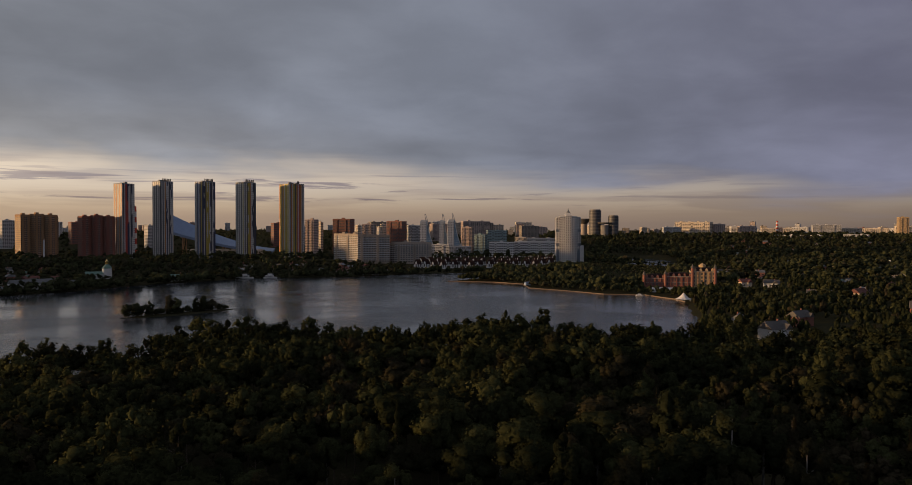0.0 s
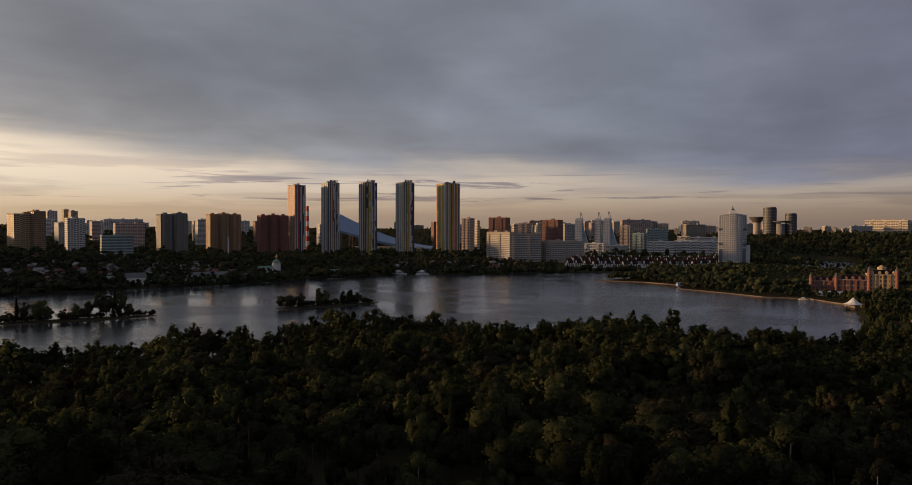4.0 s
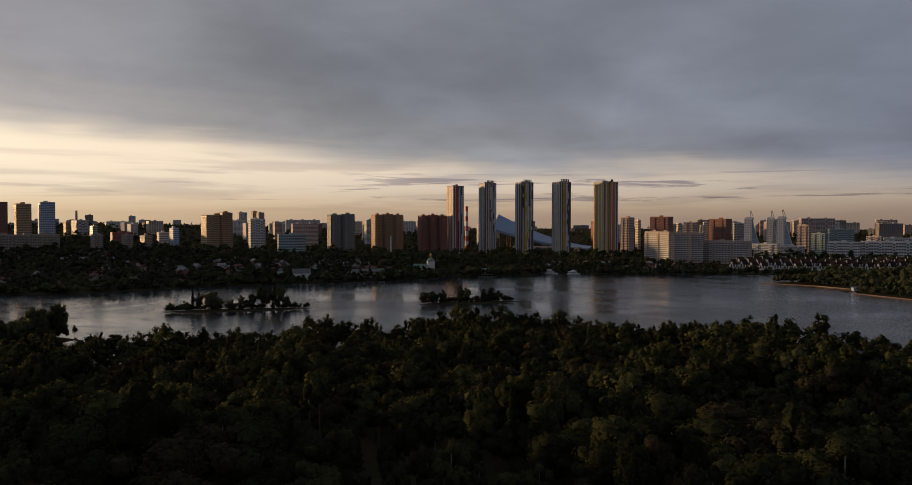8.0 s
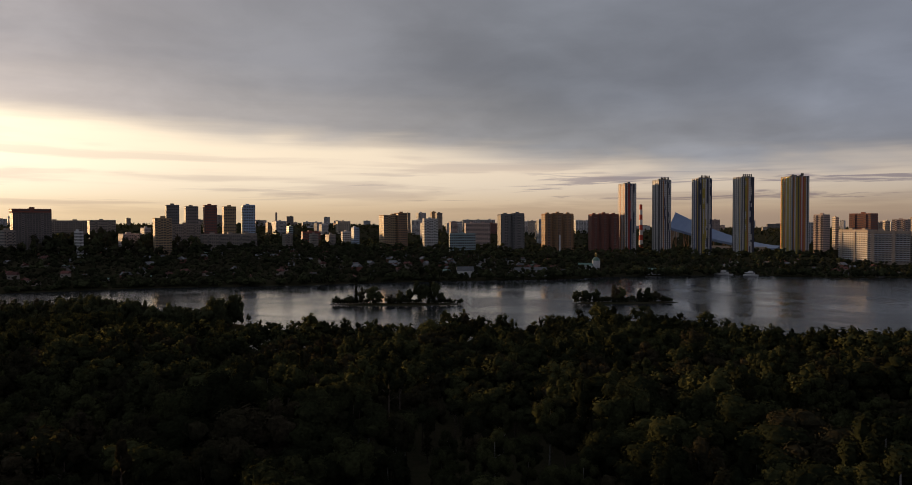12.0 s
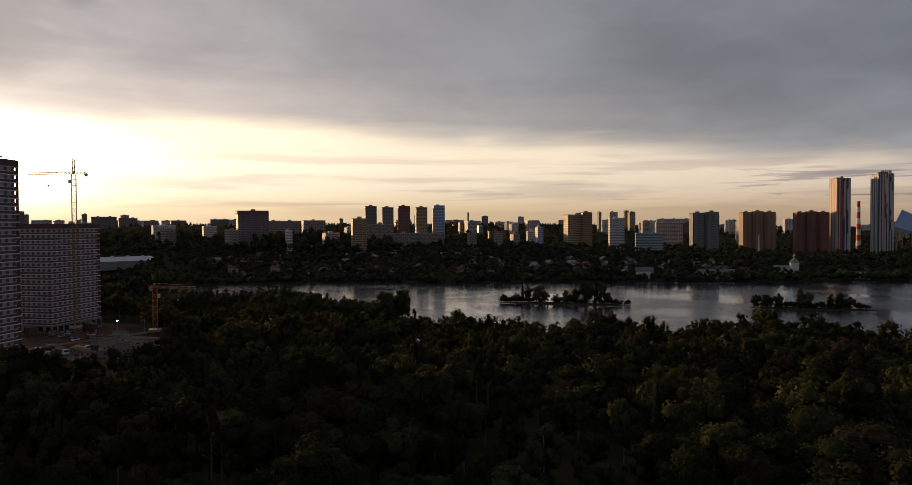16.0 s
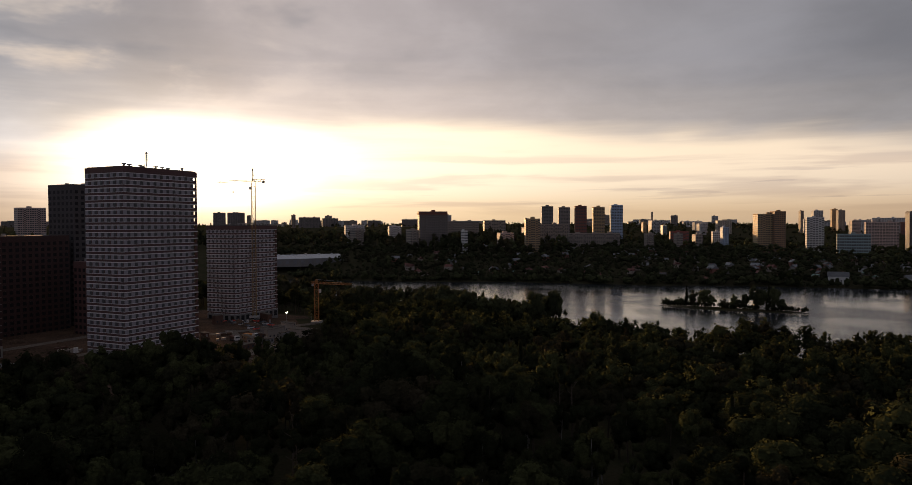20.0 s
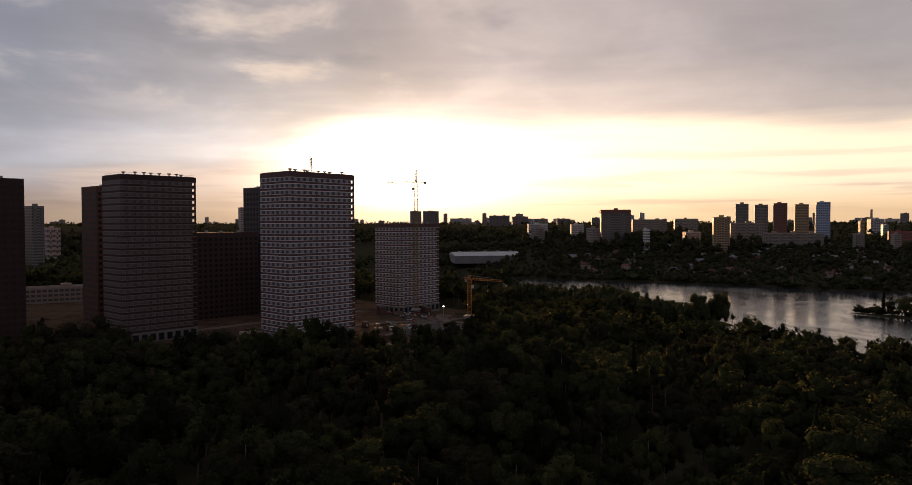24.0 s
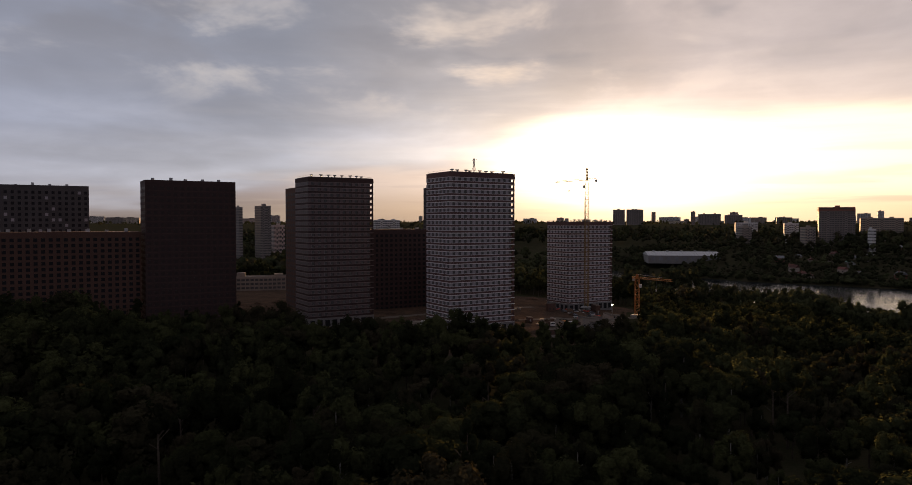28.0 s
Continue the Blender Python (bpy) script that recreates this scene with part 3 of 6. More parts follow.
colour_tower(-598, 1290, 60, 25, 24, 144, "wdwrrRNwdNww", "owdowgwogwow", "tall white, orange, red and navy striped tower")
colour_tower(-536, 1309, 56, 26, 24, 149, "dwdwoNNwdNNw", "dwgwdgwdwg", "tall grey-white tower with a ragged navy edge", 6)
colour_tower(-466, 1329, 54, 27, 24, 150, "nNdyYyYNdwNn", "nydnwbnwdw", "tall navy and yellow tower with white pixel patches", 7)
colour_tower(-395, 1344, 51, 27, 25, 150, "wdwdYyowNNdn", "ywdwwdwgwd", "tall white tower with yellow top and navy edge", 5)
colour_tower(-315, 1371, 46, 33, 34, 149, "wdowyydyrwroowdw", "ywyyywyogyyo", "broad tower striped ochre, white and orange")
rs = thing("roof_sign", -306, 1362, 149.2, 46, "small dark rooftop sign on a steel frame", "sign")
part("board", Mesh().box(6, 0, 1.2, 5, 0.4, 4.5), ROOF_DARK, rs)
for sx in (4.6, 7.4):
    part("post", Mesh().box(sx, 0, 0, 0.3, 0.3, 1.4), STEEL, rs)

def stepped_tower(x, y, rot, w, deep, step, top, wall, storeys, n, label):
    """Shafts side by side, each set further forward than the one before, so that every step shows a flank."""
    z0 = gz(x, y) - 1.5
    h = top - z0
    ob = thing("apartment_tower", x, y, z0, rot, label, "building")
    side = w / n
    railing = Mesh().box(0, 0, 0, 3.4, 1.5, 1.15).data("balcony", wall)
    for i in range(n):
        hh = h + (1.5 if i % 2 else 0)
        shaft = part("shaft", Mesh().box(0, 0, 0, side, deep, hh), wall, ob)
        shaft.location = (-w / 2 + (i + 0.5) * side, -(i - (n - 1) / 2) * step, 0)
        part("glazing", window_grid(side, deep, 2.5, hh - 5, storeys, 6, 0.62, 0.56, "flr", 0.08), PANE_SOFT, shaft, "rows of dark windows", "stuff")
        for k in (0.22, 0.78):
            part("balcony_strip", Mesh().box((k - 0.5) * side, -deep / 2 - 0.5, 4, side * 0.22, 1.0, hh - 7), wall, shaft)
        for k in (-0.5, 0.5):
            for j in range(storeys):
                part("balcony", railing, None, shaft).location = (k * (side - 2.2), -deep / 2 - 0.75, 2.6 + (hh - 5) / storeys * j)
        for k in range(1, storeys):
            part("ledge", Mesh().box(0, -deep / 2 - 0.15, 2.5 + (hh - 5) / storeys * k, side, 0.4, 0.34), PINK, shaft)
        part("cornice", Mesh().box(0, 0, hh, side * 0.94, deep * 0.9, 1.0).box(0, 0, hh + 1.0, side * 0.3, deep * 0.3, 2.4), wall, shaft)
    return ob


stepped_tower(-730, 1246, 60, 52, 18, 11, 87, BROWN, 22, 3, "brown brick apartment tower with sunlit stepped bays")
stepped_tower(-634, 1262, 55, 49, 16, 9, 85, MAROON, 22, 3, "maroon brick apartment tower with stepped bays")
stepped_tower(-778, 1154, 60, 46, 18, 9, 86, GREY, 22, 2, "dark grey panel apartment tower with stepped bays")
block(-847, 996, 55, 26, 18, 77, WHITE, 19, 6, "white apartment tower with red balcony strips")
block(-766, 993, 48, 46, 18, 50, TEAL, 7, 14, "pale teal office building with ribbon windows", False)
block(-876, 926, 70, 42, 22, 83, OCHRE, 19, 10, "ochre brick apartment tower with a higher dark corner")
block(-862, 934, 70, 18, 20, 87, BROWN, 20, 5, "dark brown corner section of an apartment tower", False)
for fx, fy, fm, ft in ((-1125, 636, GREY, 101), (-1113, 665, DUSK, 99), (-1089, 687, MAROON, 101), (-1083, 721, OCHRE, 99), (-1061, 746, BLUEWHITE, 102)):
    block(fx, fy, 68, 21, 20, ft, fm, 24, 7, "slim apartment tower, one of five in a row", False)
# the slab's lit end: OCHRE puts the sunlight into the wall colour
block(-905, 508, 75, 22, 16, 76, OCHRE, 14, 6, "end of a long apartment block, sunlight put into its ochre")
# backlit tower: DUSK puts its shaded tone into the wall colour
block(-1080, 398, 82, 49, 24, 88, DUSK, 19, 14, "blue-grey apartment tower with red roof edge")
block(-1079, 397, 82, 49.6, 24.6, 90, MAROON, 1, 2, "red roof storey of the blue-grey tower", False, 87.0)
block(-299, 1482, -14, 18.5, 24.0, 82.7, PINK, 22, 8, "pinkish high-rise apartment block with pale balconies")
block(-304, 1601, 31, 6.2, 20.0, 78.5, CREAM, 18, 5, "cream apartment tower behind the river front")
block(-245, 1556, -11, 39.0, 30.0, 84.7, RED, 22, 12, "red-brown brick apartment tower with stepped roof")
block(-232, 1694, 23, 8.6, 20.0, 71.2, CREAM, 14, 4, "cream apartment block between taller towers")
block(-215, 1749, -3, 28.2, 25.0, 74.1, PINK, 14, 8, "long pinkish apartment block far behind")
block(-175, 1701, 16, 10.3, 20.0, 74.1, CREAM, 14, 4, "cream panel block with flat roof")
block(-137, 1637, -20, 38.5, 26.0, 80.7, RED, 22, 10, "red and white brick apartment tower")
block(-102, 1689, 13, 27.4, 24.0, 71.7, PALE, 16, 7, "pale panel apartment block")
block(26, 1633, -16, 22.9, 26.0, 68.2, PINK, 18, 8, "pink-grey panel apartment tower")
block(47, 1814, 11, 68.1, 30.0, 82.6, PINK, 22, 14, "wide pink stepped apartment house")
block(53, 1570, -17, 24.2, 22.0, 52.0, TEAL, 12, 8, "teal glazed residential block")
block(90, 1609, 7, 43.0, 24.0, 60.8, TEAL, 14, 12, "long teal glazed residential block")
block(91, 1427, -10, 49.8, 20.0, 39.0, WHITE, 6, 14, "low white office wing with ribbon windows")
block(157, 1441, -10, 80.7, 20.0, 40.1, WHITE, 6, 20, "long white office wing with ribbon windows")
block(152, 1703, -10, 25.7, 20.0, 45.3, CREAM, 8, 6, "cream block behind the office wings")
block(206, 1750, -2, 68.1, 24.0, 42.0, PALE, 8, 14, "pale hall building with red sign panel")
block(-37, 1454, -7, 46.4, 30.0, 33.3, WHITE, 7, 12, "white base building below the sail towers")
block(7, 1443, 2, 43.2, 26.0, 30.2, PALE, 7, 11, "pale blue-grey base building below the sail towers")
block(743, 2250, -33, 106.5, 40.0, 86.3, CREAM, 9, 18, "wide cream office block on the hill")
block(934, 2340, -12, 78.0, 40.0, 74.4, WHITE, 7, 14, "white and brown institute building on the hill")
block(861, 2148, -30, 73.6, 30.0, 55.2, OCHRE, 4, 12, "low ochre building on the wooded hill")
block(1145, 2571, -16, 98.9, 30.0, 67.0, CREAM, 9, 18, "long cream panel block on the horizon")
block(1262, 2628, -40, 55.4, 30.0, 71.5, PALE, 10, 10, "pale panel block on the horizon")
block(1197, 2325, -17, 82.5, 30.0, 79.3, PALE, 14, 14, "large pale panel block on the hill")
block(1318, 2315, -36, 132.0, 30.0, 68.6, CREAM, 9, 22, "very long cream panel block on the hill")
block(1221, 1964, -17, 23.6, 26.0, 99.4, OCHRE, 20, 8, "tall sunlit ochre apartment tower")
block(932, 1953, -30, 125.7, 30.0, 49.4, PALE, 3, 20, "low long industrial hall on the hill")
block(1029, 1848, -25, 56.4, 30.0, 52.6, PALE, 4, 14, "low pale office building on the hill")
block(-928, 405, 99, 4.8, 13.0, 58.1, WHITE, 8, 4, "small white panel block above the cottages")
block(-954, 483, 85, 22.5, 20.0, 54.0, PINK, 7, 8, "low pinkish block above the cottages")
block(-1206, 627, 84, 11.9, 20.0, 61.4, PALE, 9, 5, "pale block standing among trees")
block(-922, 623, 71, 81.5, 18.0, 52.5, TAN, 10, 26, "long tan panel block in front of five towers")
block(-978, 578, 74, 47.8, 18.0, 67.4, TAN, 15, 16, "long tan stepped panel block")
block(-857, 684, 74, 11.1, 16.0, 52.2, TAN, 9, 6, "tan brick block above the cottages")
block(-890, 760, 72, 9.2, 20.0, 51.1, TAN, 8, 5, "tan concrete block above cottages")
block(-912, 813, 71, 12.1, 20.0, 49.3, TAN, 8, 5, "dull concrete block beside a red building")
block(-1012, 847, 62, 32.7, 20.0, 53.3, REDFLAT, 4, 8, "low red and white store building")
block(-972, 898, 60, 15.6, 20.0, 53.0, WHITE, 6, 5, "white block with blue stripe")
block(-890, 850, 69, 9.8, 16.0, 60.9, BLUEWHITE, 10, 4, "blue and white apartment tower")
block(-1456, 1088, 70, 25.8, 40.0, 75.6, PALE, 9, 7, "tall pale plant building with chimney")
block(-1463, 1060, 71, 8.5, 20.0, 71.3, OCHRE, 9, 3, "ochre tower block by the plant")
block(-1319, 1021, 69, 10.3, 20.0, 63.1, TEAL, 6, 4, "small teal plant building in the haze")
block(-1424, 1514, 60, 8.0, 22.0, 100.1, TAN, 22, 3, "slim sunlit tower on the horizon")
block(-1398, 1542, 59, 22.6, 26.0, 100.2, PALE, 22, 6, "pale tower on the horizon")
block(-1428, 1651, 57, 16.8, 26.0, 101.7, TAN, 22, 5, "tan tower on the horizon")
block(-1472, 1673, 58, 13.9, 18.0, 106.1, OCHRE, 22, 3, "slim ochre tower on the horizon")
block(-1335, 1462, 52, 35.4, 24.0, 77.7, WHITE, 12, 10, "white panel block behind towers")
block(-1327, 1606, 49, 44.5, 24.0, 69.6, WHITE, 9, 10, "white panel block on the ridge")
block(-1334, 1730, 47, 99.1, 24.0, 80.3, PALE, 12, 18, "long pale panel block on the ridge")
block(-1261, 1911, 43, 53.0, 24.0, 75.0, WHITE, 12, 12, "white panel block on the ridge")
block(-1236, 289, 90, 36.4, 20.0, 66.6, WHITE, 9, 12, "white panel block above the cottages")
block(-1160, 349, 86, 21.9, 16.0, 65.3, WHITE, 8, 8, "white panel block with dark ribbons")
block(-1066, 264, 114, 16.2, 16.0, 60.3, TAN, 8, 7, "tan block end-on among trees")
block(-997, 341, 105, 14.7, 16.0, 60.0, TAN, 8, 6, "tan panel block with white stair bays")
block(-924, 404, 96, 4.7, 14.0, 58.2, WHITE, 8, 3, "white striped panel block end")
block(-1281, 518, 79, 65.6, 24.0, 74.7, TAN, 11, 18, "long tan panel block beside red-roofed towers")
block(-1492, 668, 79, 50.7, 24.0, 77.1, TAN, 11, 12, "tan panel block on the ridge")
block(-2214, 89, 99, 43.5, 30.0, 107.2, DUSK, 22, 10, "dusky tower pair on the skyline")
block(-2195, 309, 89, 64.7, 24.0, 92.5, DUSK, 12, 14, "dusky long block on the skyline")
block(-2385, 400, 88, 54.4, 24.0, 90.9, DUSK, 12, 10, "dusky block on the skyline")
block(-2458, 568, 84, 47.6, 24.0, 83.6, DUSK, 12, 8, "dusky block on the skyline")
block(-2331, 671, 82, 58.5, 24.0, 86.6, DUSK, 12, 10, "dusky block on the skyline")
block(-1168, -236, 113, 38.9, 30.0, 96.7, PINK, 20, 12, "pinkish apartment tower behind the building site")
block(-2198, 38, 97, 34.6, 24.0, 107.2, DUSK, 20, 6, "dusky tower on the skyline")
block(-2198, 83, 95, 41.9, 24.0, 107.3, DUSK, 20, 6, "dusky tower on the skyline")
block(-2285, 267, 91, 13.4, 14.0, 101.4, DUSK, 22, 2, "slim dusky tower on the skyline")
# two pale towers walled in DUSK, their backlit shade painted in
block(-653, -370, 141, 4.3, 16.0, 85.7, DUSK, 22, 4, "pale apartment tower beyond the woods")
block(-672, -348, 140, 12.6, 22.0, 87.4, DUSK, 24, 8, "pale blue-grey apartment tower beyond the woods")
block(-757, -373, 128, 14.4, 24.0, 63.4, PINK, 8, 8, "low pink block beyond the woods")
block(-1287, -409, 120, 52.0, 24.0, 71.9, WHITE, 9, 14, "white panel block on the ridge")


def skyline():
    """Many plain blocks along the horizon, kilometres off."""
    for i in range(150):
        az = radians(random.uniform(-40, 142))
        r = random.uniform(2600, 4200)
        x, y = -math.sin(az) * r, math.cos(az) * r
        w, storeys = random.choice((18, 26, 40, 60, 90)), random.choice((6, 9, 9, 12, 12, 14, 17, 22))
        if w > 50:
            storeys = min(storeys, 12)
        z0 = gz(x, y)
        h = storeys * 2.9 * (0.8 if r > 3500 else 0.65)
        wall = random.choice((PALE, PALE, CREAM, PINK, TAN, DUSK, WHITE))
        ob = thing("distant_block", x, y, z0 - 2, math.degrees(az) + random.uniform(-25, 25), "pale distant apartment block on the horizon", "building", "distant skyline blocks")
        part("wall", Mesh().box(0, 0, 0, w, 15, h + 2), wall, ob)
        part("glazing", window_grid(w, 15, 2, h, storeys, max(4, int(w / 4.5)), faces="fl"), PANE_SOFT, ob, "small dark windows in rows", "stuff")
        part("roof", Mesh().box(random.uniform(-0.2, 0.2) * w, 0, h + 2, w * 0.25, 8, 2.5).box(0, 0, h + 2, w - 1, 14, 0.5), ROOF_DARK, ob)


skyline()


def middle_skyline(lo, hi, n, r0, r1, tall):
    """Apartment blocks between the river front and the horizon."""
    for i in range(n):
        az, r = radians(random.uniform(lo, hi)), random.uniform(r0, r1)
        top = random.uniform(66, tall)
        wall = random.choice((PALE, CREAM, PINK, PINK, TAN, WHITE, RED))
        block(-math.sin(az) * r, math.cos(az) * r, math.degrees(az) + random.uniform(5, 35), random.choice((18, 24, 36, 55)), 16, top, wall, random.randint(12, 20), random.choice((6, 8, 12)), "pale apartment block in the middle distance", False)


middle_skyline(-7, 14, 30, 1750, 2500, 84)
middle_skyline(14, 34, 14, 1750, 2500, 80)
middle_skyline(34, 60, 16, 1500, 2300, 76)
middle_skyline(-33, -8, 16, 2300, 2900, 82)


# ---- landmarks on the far bank ----
def spire_tower(x, y, rot):
    z0 = gz(x, y) - 1
    ob = thing("stepped_tower", x, y, z0, rot, "white stepped high-rise with a small spire on top", "skyscraper")
    top = 89.0 - z0
    for sx, sy, hh in ((42, 20, top - 1), (30, 26, top), (18, 30, top + 0.6), (10, 32, top + 1.5)):
        part("wall", Mesh().box(0, 0, 0, sx, sy, hh), WHITE, ob)
        part("glazing", window_grid(sx, sy, 3, hh - 4, 26, max(3, int(sx / 3.4)), 0.58, 0.56, "flrb", 0.08), PANE_SOFT, ob, "rows of small windows", "stuff")
    for i in range(7):
        a = -18 + 6 * i
        deep = 10.6 if abs(a) > 15 else (13.6 if abs(a) > 9 else 15.6)
        hh = top - (2.5 if abs(a) > 15 else 1.5)
        m = Mesh()
        for s in range(20):
            m.box(a + 3.0, -deep + 0.3, 21 + (hh - 23) / 20 * s, 2.2, 0.7, 1.1)
        part("balcony_railing", m, PALE, ob, "stack of pale balcony rails", "stuff")
        part("bay", Mesh().box(-21.4, -9 + i * 3, 12, 1.2, 1.5, hh - 14), WHITE, ob, "white protruding bay")
    for k in (0.36, 0.66):
        part("dark_band", Mesh().box(-17, -0.6, top * k, 9, 20.5, 5.0).box(17, -0.6, top * k, 9, 20.5, 5.0), GLASS, ob, "grey band of glazing")
    for k in (0, 1):
        part("glazed_base", Mesh().box(-15.6 + 31.2 * k, -10.5, 1.5, 10, 1.8, 22), GLASS, ob, "blue glazed lower bay")
    for k in range(1, 26):
        zz = 3 + (top - 5) / 26 * k
        part("ledge", Mesh().box(0, 0, zz, 42.5, 20.5, 0.55).box(0, 0, zz, 30.5, 26.5, 0.55).box(0, 0, zz, 18.5, 30.5, 0.55), WHITE, ob)
    part("cornice", Mesh().box(0, 0, top + 1.5, 12, 12, 2.2).box(0, 0, top + 3.7, 8, 8, 2.5), WHITE, ob)
    part("spire", Mesh().tube([(0, 0, top + 6.2, 3.2), (0, 0, top + 8, 2.8), (0, 0, top + 9.5, 1.0), (0, 0, top + 14, 0.25)]), ROOF_GREY, ob)
    part("annexe", Mesh().box(24, 4, 0, 7, 14, 30), WHITE, ob)


spire_tower(197, 1268, -6)


def funnel_tower(x, y, top):
    z0 = gz(x, y) - 1
    ob = thing("funnel_tower", x, y, z0, 0, "tall concrete shaft with a wide dark funnel head", "tower")
    h = top - z0
    part("shaft", Mesh().tube([(0, 0, 0, 10), (0, 0, h - 14, 10)], 16), TAN, ob)
    part("funnel", Mesh().tube([(0, 0, h - 16, 10.2), (0, 0, h - 3, 21), (0, 0, h, 22)], 20), ROOF_DARK, ob)


funnel_tower(384, 2167, 95)


def round_tower(x, y, r, top, storeys, label):
    z0 = gz(x, y) - 1
    h = top - z0
    ob = thing("round_tower", x, y, z0, 0, label, "skyscraper", "round office towers on the hill")
    part("shaft", Mesh().tube([(0, 0, 0, r), (0, 0, h, r)], 24), P_DARK, ob)
    for k in range(storeys):
        part("floor_band", Mesh().tube([(0, 0, 3 + (h - 6) * k / storeys, r + 0.15), (0, 0, 3.9 + (h - 6) * k / storeys, r + 0.15)], 24), GREY, ob)
    part("crown", Mesh().tube([(0, 0, h, r * 0.9), (0, 0, h + 3, r * 0.85)], 20), GREY, ob)


round_tower(413, 2140, 17.5, 119.2, 18, "rounded grey-blue glass office tower on the hill")
round_tower(465, 2129, 15, 101.9, 14, "lower rounded grey-blue glass office tower")
disc = thing("round_pavilion", 438, 2125, 83.6, 0, "dark disc-shaped roof between two round towers", "building")
part("roof", Mesh().tube([(0, 0, -4.5, 17), (0, 0, -3, 20), (0, 0, 0, 21)], 20), ROOF_DARK, disc)
part("shaft", Mesh().tube([(0, 0, -45, 12), (0, 0, -8, 12)], 16), GREY, disc)


def sail_tower(x, y, rot, w, top, label):
    """A glass sail that leans back on a white slab, with twin masts."""
    z0 = gz(x, y) - 1
    h = top - z0
    ob = thing("sail_tower", x, y, z0, rot, label, "skyscraper", "three sail-shaped towers")
    part("slab", Mesh().box(-w * 0.36, 0, 0, w * 0.38, 18, h - 3).box(-w * 0.36, 0, h - 3, w * 0.26, 13, 2.6), WHITE, ob)
    part("slab_glazing", window_grid(w * 0.38, 18, 3, h - 8, 20, 4, 0.5, 0.42), PANE_SOFT, ob, "", "stuff").location = (-w * 0.36, 0, 0)
    m, n = Mesh(), 9
    prof = [(w * (-0.12 + 0.62 * (1 - k / n) ** 1.5), (h - 2) * k / n) for k in range(n + 1)]
    for (a, z1), (b, z2) in zip(prof, prof[1:]):
        m.face([(-w * 0.19, -6, z1), (a, -6, z1), (b, -6, z2), (-w * 0.19, -6, z2)])
        m.face([(a, -6, z1), (a, 10, z1), (b, 10, z2), (b, -6, z2)])
        m.face([(a, 10, z1), (-w * 0.19, 10, z1), (-w * 0.19, 10, z2), (b, 10, z2)])
    part("sail", m, SAIL, ob, "curved blue-grey glass sail")
    for (a, z1), (b, z2) in zip(prof, prof[1:]):
        part("edge_beam", Mesh().beam((a, -6.2, z1), (b, -6.2, z2), 0.55), WHITE, ob)
    part("fin", Mesh().box(-w * 0.19, -6.4, 0, 1.2, 1.0, h), WHITE, ob)
    for k in range(1, 16):
        zz = (h - 2) * k / 16
        a = np.interp(zz, [p[1] for p in prof], [p[0] for p in prof])
        part("sail_rib", Mesh().box((a - w * 0.19) / 2, -6.1, zz, a + w * 0.19, 0.3, 0.5), WHITE, ob)
    for s in (-2.0, 2.5):
        part("mast", Mesh().beam((s - w * 0.15, 2, h - 5), (s * 0.3 - w * 0.26, 2, h + 12), 0.5), STEEL, ob)


sail_tower(-56, 1470, 2, 34, 84, "white tower with a curved glass sail and masts")
sail_tower(-22, 1480, 2, 26, 84, "white and orange tower with a curved glass sail and masts")
sail_tower(0, 1465, 2, 34, 85, "white tower with a wide glass sail and masts")


def crescent(x, y, rot, wings, depth, top, storeys, label, mat):
    """Wings end to end from a corner at the front, each given as length, turn and side."""
    z0 = gz(x, y) - 1
    h = top - z0
    ob = thing("angled_block", x, y, z0, rot, label, "building")
    for length, turn, side, lower in wings:
        a, hh = radians(turn), h - lower
        wing = part("wing", Mesh().box(0, 0, 0, length, depth, hh), mat, ob)
        wing.location = (side * math.cos(a) * length / 2 - math.sin(a) * depth / 2, side * math.sin(a) * length / 2 + math.cos(a) * depth / 2, 0)
        wing.rotation_euler = (0, 0, a)
        bays = int(length / 4.2)
        part("glazing", window_grid(length, depth, 2.5, hh - 5, storeys, bays, 0.55, 0.5), PANE_SOFT, wing, "rows of dark windows", "stuff")
        for k in range(1, bays, 6):
            part("loggia_column", Mesh().box(-length / 2 + (k + 0.5) * length / bays, -depth / 2 - 0.7, 3, 3.4, 1.4, hh - 6), mat, wing)
        for k in range(1, storeys):
            part("ledge", Mesh().box(0, -depth / 2 - 0.45, 2.5 + (hh - 5) / storeys * k, length, 0.9, 1.0), PALE, wing)
        part("cornice", Mesh().box(0, 0, hh, length - 0.6, depth - 0.6, 0.8).box(-length * 0.2, 0, hh + 0.8, 7, 5, 2.4).box(length * 0.25, 0, hh + 0.8, 6, 5, 2.2), mat, wing)


crescent(-163, 1186, 4, ((56, -40, -1, 0), (52, 0, 1, 1.5)), 16, 57, 14, "long cream angled apartment block, sunlit at one end", TAN)
crescent(-104, 1206, 3, ((30, -30, -1, 2), (62, 0, 1, 0)), 15, 43, 9, "lower grey-cream apartment block in sections", TAN)


